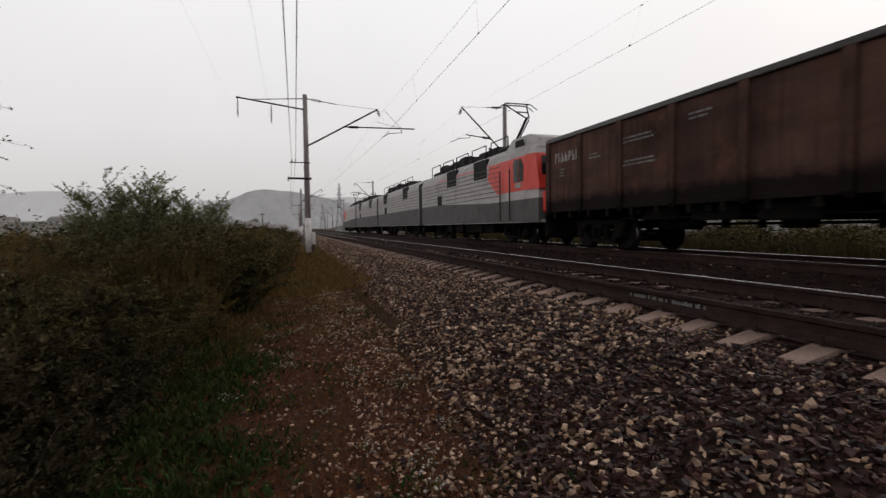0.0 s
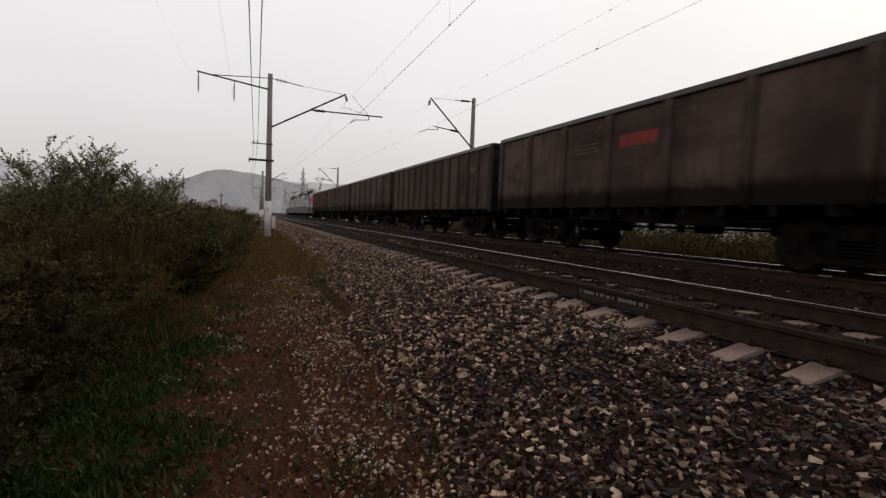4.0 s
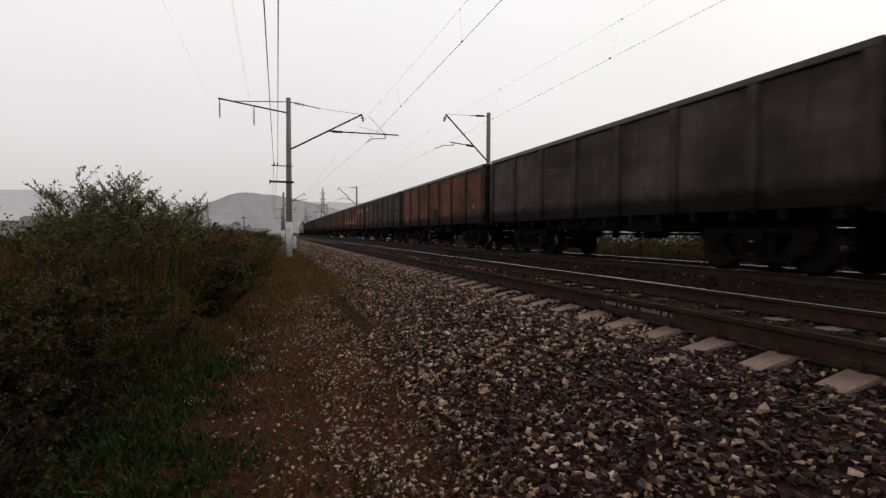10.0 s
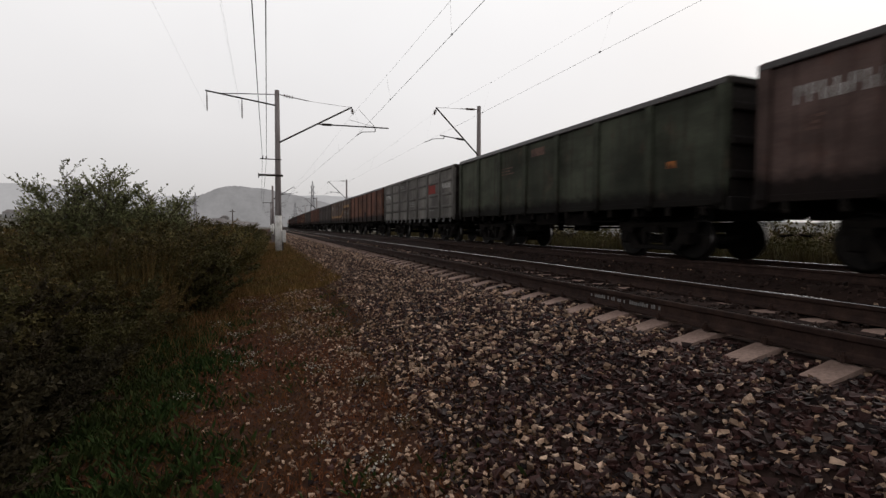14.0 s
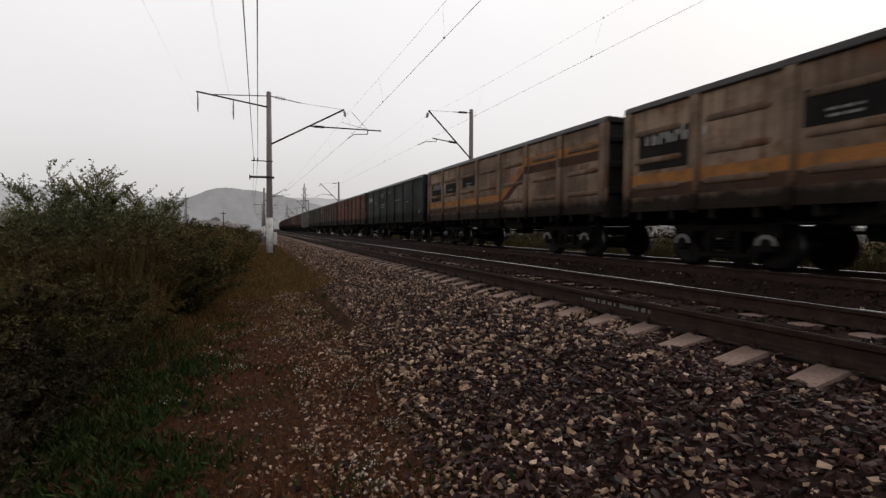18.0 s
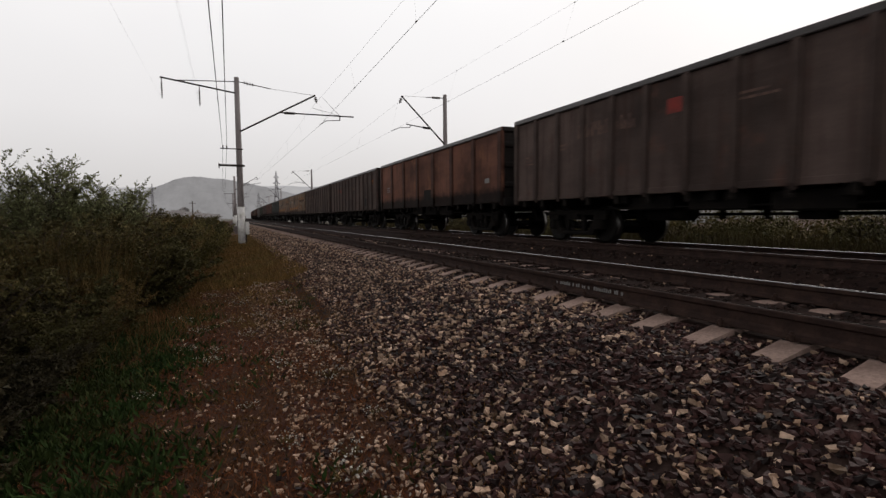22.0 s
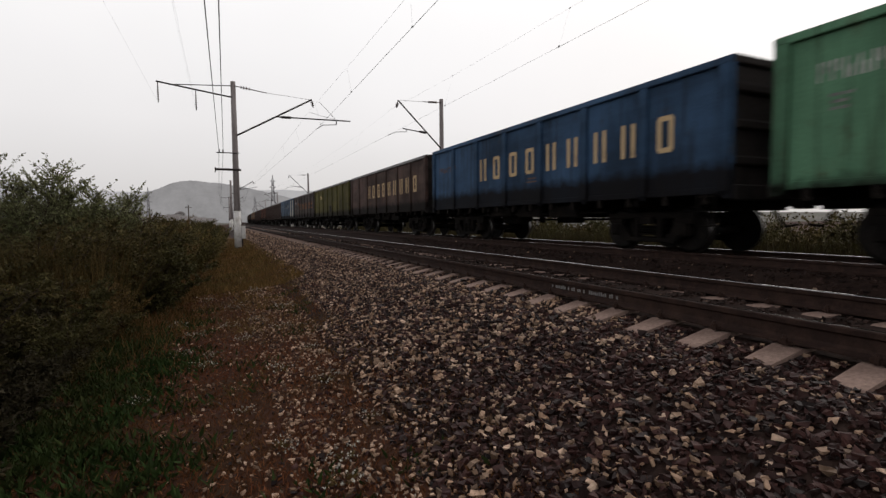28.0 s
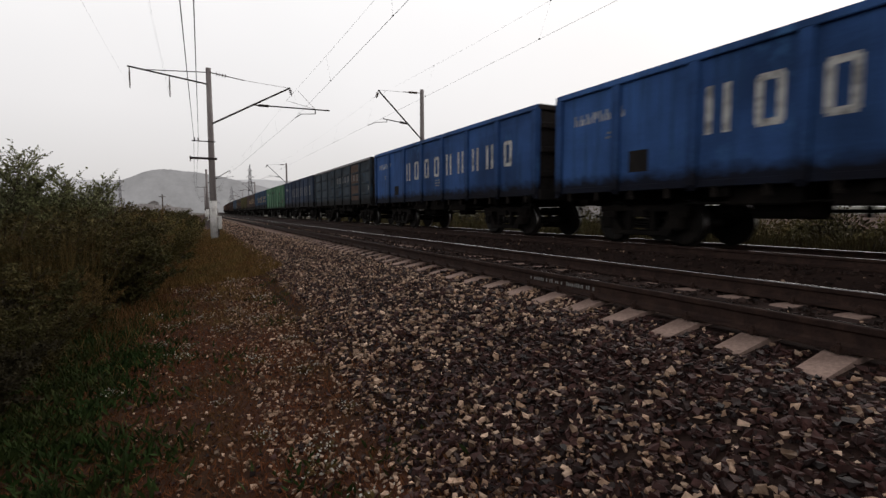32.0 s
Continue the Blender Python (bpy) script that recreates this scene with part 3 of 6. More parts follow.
def coupler_mesh():
    bm = bmesh.new()
    box(bm, -0.09, 0.09, -0.1, 0.42, 0.93, 1.12, 0, 0.02)
    box(bm, -0.2, 0.2, 0.34, 0.5, 0.88, 1.16, 0, 0.03)
    cyl(bm, (0.3, 0.05, 0.95), (0.32, 0.32, 0.55), 0.025, 6)
    cyl(bm, (0.32, 0.32, 0.55), (0.2, 0.5, 0.6), 0.025, 6)
    return mesh_of("coupler", bm, M["bogie"])


def rod_mesh(name, a, b, r, n=8):
    bm = bmesh.new()
    cyl(bm, a, b, r, n)
    return mesh_of(name, bm, M["bogie"])


def underframe(base):
    """Centre sill, cross bearers, brake reservoir and cylinder, brake rods and hangers."""
    h = LB / 2
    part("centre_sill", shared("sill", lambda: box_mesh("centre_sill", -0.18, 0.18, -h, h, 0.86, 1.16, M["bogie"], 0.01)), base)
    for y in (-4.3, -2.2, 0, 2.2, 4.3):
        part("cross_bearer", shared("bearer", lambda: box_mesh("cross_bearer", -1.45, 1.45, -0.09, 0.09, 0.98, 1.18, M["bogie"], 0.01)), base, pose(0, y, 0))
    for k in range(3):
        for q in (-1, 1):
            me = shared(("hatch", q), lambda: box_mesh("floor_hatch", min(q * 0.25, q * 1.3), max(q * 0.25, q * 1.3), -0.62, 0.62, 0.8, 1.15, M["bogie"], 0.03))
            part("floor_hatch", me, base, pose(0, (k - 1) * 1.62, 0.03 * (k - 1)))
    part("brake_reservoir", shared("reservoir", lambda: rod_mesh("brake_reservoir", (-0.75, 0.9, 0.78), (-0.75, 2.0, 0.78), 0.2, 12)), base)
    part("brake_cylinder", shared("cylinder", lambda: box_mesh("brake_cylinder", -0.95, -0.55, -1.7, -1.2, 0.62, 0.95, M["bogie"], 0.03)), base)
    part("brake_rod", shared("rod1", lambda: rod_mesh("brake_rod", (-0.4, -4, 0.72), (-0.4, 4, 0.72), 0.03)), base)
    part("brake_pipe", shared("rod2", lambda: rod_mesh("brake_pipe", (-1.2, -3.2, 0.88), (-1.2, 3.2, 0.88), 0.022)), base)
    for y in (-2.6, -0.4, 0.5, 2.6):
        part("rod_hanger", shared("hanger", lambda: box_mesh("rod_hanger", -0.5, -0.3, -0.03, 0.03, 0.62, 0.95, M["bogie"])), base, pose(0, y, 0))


def side_mesh(s):
    bm = bmesh.new()
    h = LB / 2
    box(bm, s * (BX - 0.07) - 0.03, s * (BX - 0.07) + 0.03, -h + 0.02, h - 0.02, ZB + 0.04, ZT - 0.05)
    return mesh_of("side_wall", bm, M["steel"])


def post_mesh(s, wide):
    """A pressed side post: a hat section that stands proud of the sheet and tapers at its foot."""
    bm = bmesh.new()
    w = 0.1 if wide else 0.06
    a, b = s * (BX - 0.06), s * (BX + 0.03)
    lo = [(a, -w - 0.02), (a, w + 0.02), (b, w), (b, -w)]
    rings = [[bm.verts.new((x, y, z)) for x, y in lo] for z in (ZB + 0.05, ZT - 0.14)]
    foot = [bm.verts.new((s * (BX - 0.05) if i < 2 else s * (BX - 0.02), y * 0.7, ZB - 0.06)) for i, (x, y) in enumerate(lo)]
    rings = [foot] + rings
    for p, q in zip(rings, rings[1:]):
        for i in range(4):
            bm.faces.new((p[i], p[(i + 1) % 4], q[(i + 1) % 4], q[i]))
    bm.faces.new(list(reversed(rings[0])))
    bm.faces.new(rings[-1])
    bmesh.ops.recalc_face_normals(bm, faces=bm.faces[:])
    return mesh_of("side_post", bm, M["steel"])


def top_rail_mesh(s):
    """Top chord with a face that slopes back and so catches the light of the sky."""
    bm = bmesh.new()
    h = LB / 2
    prof = [(BX - 0.11, ZT - 0.15), (BX + 0.02, ZT - 0.15), (BX + 0.03, ZT - 0.13), (BX - 0.015, ZT - 0.02), (BX - 0.03, ZT), (BX - 0.11, ZT)]
    extrude_y(bm, [(s * x, z) for x, z in prof], -h, h)
    bmesh.ops.recalc_face_normals(bm, faces=bm.faces[:])
    return mesh_of("top_rail", bm, M["steel"])


def sill_mesh(s):
    bm = bmesh.new()
    h = LB / 2
    box(bm, min(s * (BX - 0.13), s * (BX - 0.02)), max(s * (BX - 0.13), s * (BX - 0.02)), -h, h, ZB, ZB + 0.13, 0, 0.01)
    return mesh_of("side_sill", bm, M["steel"])


def end_mesh():
    return box_mesh("end_wall", -BX + 0.04, BX - 0.04, -0.03, 0.03, ZB, ZT - 0.02, M["steel"])


END_PARTS = (
    ("corner_post", (-BX + 0.004, -BX + 0.1, -0.06, 0.1, ZB - 0.1, ZT - 0.01, 0.015)), ("corner_post", (BX - 0.1, BX - 0.004, -0.06, 0.1, ZB - 0.1, ZT - 0.01, 0.015)),
    ("end_rib", (-BX + 0.12, BX - 0.12, 0.03, 0.11, 1.66, 1.84, 0.035)), ("end_rib", (-BX + 0.12, BX - 0.12, 0.03, 0.11, 2.31, 2.49, 0.035)), ("end_rib", (-BX + 0.12, BX - 0.12, 0.03, 0.11, 2.96, 3.14, 0.035)),
    ("end_chord", (-BX + 0.02, BX - 0.02, -0.04, 0.12, ZT - 0.15, ZT - 0.004, 0.02)), ("end_beam", (-BX + 0.05, BX - 0.05, -0.05, 0.16, ZB - 0.12, ZB + 0.16, 0.02)),
)


def rib_mesh(s, length, z):
    """A pressed bulge in the side sheet at height z, rounded at both ends."""
    bm = bmesh.new()
    x = s * (BX - 0.045)
    n = 8
    rows = []
    for j, y in enumerate((-length / 2, -length / 2 + 0.06, length / 2 - 0.06, length / 2)):
        k = 0.1 if j in (0, 3) else 1.0
        rows.append([bm.verts.new((x + s * 0.05 * k * math.sin(math.pi * i / n), y, z + 0.07 * (0.5 if j in (0, 3) else 1) * math.cos(math.pi * i / n))) for i in range(n + 1)])
    for p, q in zip(rows, rows[1:]):
        for i in range(n):
            bm.faces.new((p[i], p[i + 1], q[i + 1], q[i])).smooth = True
    bm.faces.new(rows[0])
    bm.faces.new(rows[-1])
    bmesh.ops.recalc_face_normals(bm, faces=bm.faces[:])
    return mesh_of("panel_rib", bm, M["steel"])


def lock_mesh():
    bm = bmesh.new()
    box(bm, -0.05, 0.03, -0.05, 0.05, -0.14, 0.04, 0, 0.01)
    box(bm, -0.08, -0.03, -0.11, 0.02, -0.17, -0.1, 0, 0.01)
    return mesh_of("hatch_lock", bm, M["bogie"])


def ladder_mesh():
    bm = bmesh.new()
    for y in (-0.17, 0.17):
        cyl(bm, (0, y, 0.55), (0, y, ZB + 0.05), 0.016, 6)
    for z in (0.58, 0.85, 1.12):
        cyl(bm, (0, -0.17, z), (0, 0.17, z), 0.014, 6)
    return mesh_of("step_ladder", bm, M["bogie"])


def plates(name, boxes, mat, x=-BX + 0.034):
    """Paint on the sheet: thin plates from (distance behind the front, length, z, height)."""
    bm = bmesh.new()
    for d, w, z, t in boxes:
        y = LB / 2 - d
        box(bm, x, x + 0.02, y - w, y, z, z + t)
    return mesh_of(name, bm, M[mat])


def number_bars(mat, d=0.6, z=2.74, n=8, gap=0.2, h=0.3):
    """A painted wagon number as plain strokes: two thin bars for each digit."""
    rnd = random.Random(int(d * 100) + n)
    out = []
    for i in range(n):
        q = z + 0.02 * rnd.random()
        t, w = 0.2 * gap, gap * rnd.uniform(0.55, 0.72)
        bars = [(d + i * gap, t, q, h), (d + i * gap + w - t, t, q + h * rnd.choice((0, 0, 0.4)), h * 0.6)]
        out.append(("number_mark", plates("number_mark", bars, mat)))
    return out


def small_print(mat, d, z, lines=2, w=0.5):
    """Lines of small writing, each broken into short words."""
    rnd = random.Random(int(d * 37 + z * 11))
    rows = []
    for i in range(lines):
        a, end = d + 0.1 * rnd.random(), d + w * rnd.uniform(0.65, 1)
        while a < end:
            b = rnd.uniform(0.08, 0.24)
            rows.append((a, min(b, end - a + 0.03), z - 0.1 * i, 0.045))
            a += b + 0.04
    return plates("small_print", rows, mat)


def glyph(mat, hollow, h, w=0.4):
    """A plain shape the size of a painted letter: a hollow block or two upright bars."""
    bm = bmesh.new()
    x, t = -BX + 0.033, 0.28 * w
    for a, b in ((0, t), (w - t, w)):
        box(bm, x, x + 0.02, -b, -a, 0.06 * h if hollow else 0, 0.94 * h if hollow else h)
    if hollow:
        for a, b in ((0, 0.14 * h), (0.86 * h, h)):
            box(bm, x + 0.001, x + 0.02, -w + 0.3 * t, -0.3 * t, a, b)
    return mesh_of("letter_block", bm, M[mat])


def blob_mesh(name, d, w, z, t, mat):
    """A worn or rusted spot with a ragged outline."""
    rnd = random.Random(int(d * 91 + z * 53))
    bm = bmesh.new()
    x, y0, z0 = -BX + 0.038, LB / 2 - d - w / 2, z + t / 2
    n = 22
    ring = []
    for k in range(n):
        a = 2 * math.pi * k / n
        r = rnd.uniform(0.62, 1.08)
        c, q = math.cos(a), math.sin(a)
        ring.append((y0 + w / 2 * r * math.copysign(abs(c) ** 0.7, c), z0 + t / 2 * r * math.copysign(abs(q) ** 0.7, q)))
    vs = [bm.verts.new((x, y, v)) for y, v in ring]
    us = [bm.verts.new((x + 0.015, y, v)) for y, v in ring]
    bm.faces.new(vs)
    for k in range(n):
        bm.faces.new((vs[k], us[k], us[(k + 1) % n], vs[(k + 1) % n]))
    bmesh.ops.recalc_face_normals(bm, faces=bm.faces[:])
    return mesh_of(name, bm, M[mat])


def stripe_meshes(mat, low, high, t):
    """A painted band: low along the front half, rising, then high to the rear."""
    def at(d):
        return low if d < 7.6 else high if d > 9.35 else low + (high - low) * (d - 7.6) / 1.75
    out = []
    posts = [LB / 7 * k for k in range(8)]
    for k in range(7):
        bm = bmesh.new()
        a, b = posts[k] + 0.1, posts[k + 1] - 0.1
        cuts = sorted({a, b, *[c for c in (7.6, 9.35) if a < c < b]})
        for p, q in zip(cuts, cuts[1:]):
            for x0 in (-BX + 0.036,):
                vs = [bm.verts.new((x0, LB / 2 - d, at(d) + e)) for d, e in ((p, 0), (q, 0), (q, t), (p, t))]
                us = [bm.verts.new((v.co.x + 0.02, v.co.y, v.co.z)) for v in vs]
                bm.faces.new(vs)
                for i in range(4):
                    bm.faces.new((vs[i], us[i], us[(i + 1) % 4], vs[(i + 1) % 4]))
        bmesh.ops.recalc_face_normals(bm, faces=bm.faces[:])
        out.append(mesh_of("stripe", bm, M[mat]))
    for k in range(1, 7):
        bm = bmesh.new()
        d = posts[k]
        box(bm, -BX - 0.034, -BX - 0.01, LB / 2 - d - 0.085, LB / 2 - d + 0.085, at(d), at(d) + t)
        out.append(mesh_of("stripe", bm, M[mat]))
    return out


PAINT = {
    "rust": wagon_paint("paint_rust_brown", (0.118, 0.053, 0.037), (0.165, 0.072, 0.043), 0.5, dusty=0.3, splash=0.2),
    "rust_dark": wagon_paint("paint_dark_rust", (0.075, 0.04, 0.032), (0.108, 0.05, 0.034), 0.45, dusty=0.35, splash=0.2),
    "orange": wagon_paint("paint_orange_rust", (0.125, 0.055, 0.036), (0.172, 0.078, 0.045), 0.5, dusty=0.22, splash=0.15),
    "brown": wagon_paint("paint_dark_brown", (0.078, 0.053, 0.047), (0.105, 0.056, 0.043), 0.35, splash=0.2),
    "umber": wagon_paint("paint_pale_umber", (0.12, 0.088, 0.072), (0.1, 0.06, 0.045), 0.35, dusty=0.3, splash=0.15),
    "taupe": wagon_paint("paint_dull_taupe", (0.066, 0.047, 0.041), (0.09, 0.047, 0.036), 0.3, dusty=0.25, splash=-0.45),
    "charcoal": wagon_paint("paint_charcoal", (0.066, 0.054, 0.051), (0.085, 0.058, 0.048), 0.3, splash=0.15),
    "tan": wagon_paint("paint_tan", (0.2, 0.142, 0.103), (0.135, 0.066, 0.036), 0.5, dusty=0.3, splash=0.12),
    "grey": wagon_paint("paint_grey", (0.135, 0.126, 0.117), (0.1, 0.086, 0.074), 0.25, dusty=0.12, splash=-0.3),
    "green_dark": wagon_paint("paint_dark_green", (0.05, 0.055, 0.04), (0.08, 0.058, 0.042), 0.3, splash=0.1),
    "green_black": wagon_paint("paint_black_green", (0.03583, 0.04264, 0.03866), (0.06654, 0.04739, 0.03866), 0.25),
    "blue_worn": wagon_paint("paint_worn_blue", (0.075, 0.11, 0.16), (0.08, 0.08, 0.075), 0.35, dusty=0.28, splash=0.12),
    "blue": wagon_paint("paint_blue", (0.03338, 0.06677, 0.1224), (0.04173, 0.04729, 0.05843), 0.25, dusty=0.25),
    "blue_bright": wagon_paint("paint_bright_blue", (0.027, 0.067, 0.18), (0.04, 0.105, 0.235), 0.3, dusty=0.14, splash=0.08),
    "blue_dark": wagon_paint("paint_dark_blue", (0.03024, 0.0432, 0.0756), (0.0324, 0.03672, 0.0486), 0.35, dusty=0.25, splash=0.15),
    "green": wagon_paint("paint_green", (0.072, 0.157, 0.095), (0.085, 0.1, 0.06), 0.28, dusty=0.1, splash=-0.12),
    "olive": wagon_paint("paint_olive", (0.07983, 0.07258, 0.02468), (0.05516, 0.03919, 0.01887), 0.4, dusty=0.25, splash=0.1),
    "teal": wagon_paint("paint_teal_blue", (0.037, 0.048, 0.06), (0.035, 0.07, 0.115), 0.35, dusty=0.3, splash=0.1),
}
WORDS = {
    "rust": "rust-brown", "rust_dark": "dark rusty brown", "orange": "orange-rust", "brown": "dark brown", "umber": "pale greyish brown", "taupe": "dull grey-brown", "charcoal": "charcoal-grey", "tan": "weathered tan and rust",
    "grey": "light grey", "green_dark": "dull dark green", "green_black": "blackish green", "blue_worn": "worn blue", "blue": "deep blue", "blue_bright": "bright blue",
    "blue_dark": "dark blue", "green": "green", "olive": "olive", "teal": "grimy teal-blue",
}


def repaint(ob, mat):
    ob.material_slots[0].link = "OBJECT"
    ob.material_slots[0].material = mat


def axle_mark_mesh():
    """Pale paint round the upper half of an axle-box cover."""
    bm = bmesh.new()
    n = 10
    for k in range(n):
        a0, a1 = math.pi * k / n, math.pi * (k + 1) / n
        vs = [bm.verts.new((-1.145, r * math.cos(a), r * math.sin(a))) for r, a in ((0.13, a0), (0.2, a0), (0.2, a1), (0.13, a1))]
        us = [bm.verts.new((-1.125, v.co.y, v.co.z)) for v in vs]
        bm.faces.new(vs)
        bm.faces.new(us)
        for i in range(4):
            bm.faces.new((vs[i], us[i], us[(i + 1) % 4], vs[(i + 1) % 4]))
    bmesh.ops.recalc_face_normals(bm, faces=bm.faces[:])
    return mesh_of("axle_box_rim", bm, M["mark_grey"])


def wagon(style, paint, marks, rims=False):
    """An open-top freight wagon at the origin, front towards +y."""
    extra = {"rib": " with pressed side ribs", "long": " with closely set side posts"}.get(style, "")
    base = tagged(new("freight_wagon"), f"{WORDS[paint]} open-top gondola wagon{extra}", "freight wagon", "wagons of the train")
    h, col = LB / 2, PAINT[paint]
    count = 13 if style == "long" else 7
    for s in (-1, 1):
        for name, make in (("side_wall", side_mesh), ("top_rail", top_rail_mesh), ("side_sill", sill_mesh)):
            dusty = name == "top_rail" and paint not in ("blue", "blue_bright", "blue_dark", "blue_worn", "green", "grey")
            repaint(part(name, shared((name, s), lambda: make(s)), base), M["chord"] if dusty else col)
        for k in range(count + 1):
            me = shared(("post", s, style == "long"), lambda: post_mesh(s, style != "long"))
            y = h - 0.1 - k * (LB - 0.2) / count
            # darker posts on rusty wagons: dirt and post shadow put into the colour
            repaint(part("side_post", me, base, pose(0, y, 0)), PAINT["rust_dark"] if paint in ("rust", "orange") else col)
        if style == "rib":
            for k in range(7):
                for z in (1.72, 2.3, 2.93):
                    me = shared(("rib", s, z), lambda: rib_mesh(s, 1.3, z))
                    repaint(part("panel_rib", me, base, pose(0, h - (k + 0.5) * LB / 7, 0)), col)
    for s in (-1, 1):
        at = pose(0, s * (h - 0.05), 0, 0, 0, 0 if s > 0 else 180)
        repaint(part("end_wall", shared("end", end_mesh), base, at, "dark end sheet, the shade between wagons put into its colour"), M["end_shade_smudge"])
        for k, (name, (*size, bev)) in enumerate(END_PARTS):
            repaint(part(name, shared(("endpart", k), lambda: box_mesh(name, *size, M["steel"], bev)), base, at), col if name == "corner_post" else M["end_shade_smudge"])
        part("coupler", shared("coupler", coupler_mesh), base, pose(0, s * (h - 0.08), 0, 0, 0, 0 if s > 0 else 180))
        b = part("bogie", shared("bogie", bogie_mesh), base, pose(0, s * 4.33, 0), "grimy cast-steel bogie")
        for q in (-1, 1):
            part("wheelset", shared("wheelset", wheelset_mesh), b, pose(0, q * 0.925, 0.475), "dark steel wheelset with worn treads")
            if rims:
                part("axle_box_rim", shared("axle_rim", axle_mark_mesh), b, pose(0, q * 0.925, 0.475), "pale rim round the axle box")
    part("floor", shared("floor", lambda: box_mesh("floor", -BX + 0.1, BX - 0.1, -h + 0.05, h - 0.05, ZB + 0.13, ZB + 0.22, M["bogie"])), base)
    underframe(base)
    for k in range(7):
        for e in (-0.45, 0.45):
            lock = part("hatch_lock", shared("lock", lock_mesh), base, pose(-BX + 0.06, h - (k + 0.5) * LB / 7 + e, ZB - 0.02))
            if paint == "grey":
                repaint(lock, M["mark_grey"])
    part("step_ladder", shared("ladder", ladder_mesh), base, pose(-BX + 0.02, -h + 0.45, 0))
    for name, me in marks:
        part(name, me, base)
    return base


LETTERS = (4.03, 4.91, 5.9, 6.79, 7.79, 8.67, 9.67, 10.55, 11.54)     # two to a panel


def brand(mat, at=LETTERS, z=2.06, h=0.74, w=0.4):
    """A company name as a row of plain shapes along the side."""
    out = []
    for k, d in enumerate(at):
        me = glyph(mat, k in (1, 2, 3, 8), h, w)
        me.transform(Matrix.Translation((0, LB / 2 - d, z)))
        out.append(("letter_block", me))
    return out


def num(mat, **kw):
    return number_bars(mat, **kw)


def prints(mat, *spots):
    mat = "mark_grey" if mat == "mark_white" else mat
    return [("small_print", small_print(mat, *s)) for s in spots]


def patch(name, mat, d, w, z, t):
    if name == "worn_patch" and mat != "mark_black":
        return [(name, blob_mesh(name, d, w, z, t, mat))]
    return [(name, plates(name, [(d, w, z, t)], mat, -BX + 0.038))]


def stripes(low, high, mat="mark_yellow", under=True):
    below = [("stripe", me) for me in stripe_meshes("mark_under", low - 0.26, high - 0.26, 0.24)] if under else []
    return [("stripe", me) for me in stripe_meshes(mat, low, high, 0.25)] + below


def slanted(mat, d0, d1, lean):
    bm = bmesh.new()
    x0 = -BX + 0.036
    vs = [bm.verts.new((x0, LB / 2 - d, z)) for d, z in ((d0, 1.4), (d1, 1.4), (d1, 3.4), (d0 + lean, 3.4))]
    us = [bm.verts.new((v.co.x + 0.02, v.co.y, v.co.z)) for v in vs]
    bm.faces.new(vs)
    for i in range(4):
        bm.faces.new((vs[i], us[i], us[(i + 1) % 4], vs[(i + 1) % 4]))
    bmesh.ops.recalc_face_normals(bm, faces=bm.faces[:])
    return [("bare_panel", mesh_of("bare_panel", bm, M[mat]))]


stencil = lambda mat: prints(mat, (0.7, 2.5, 3, 0.35))
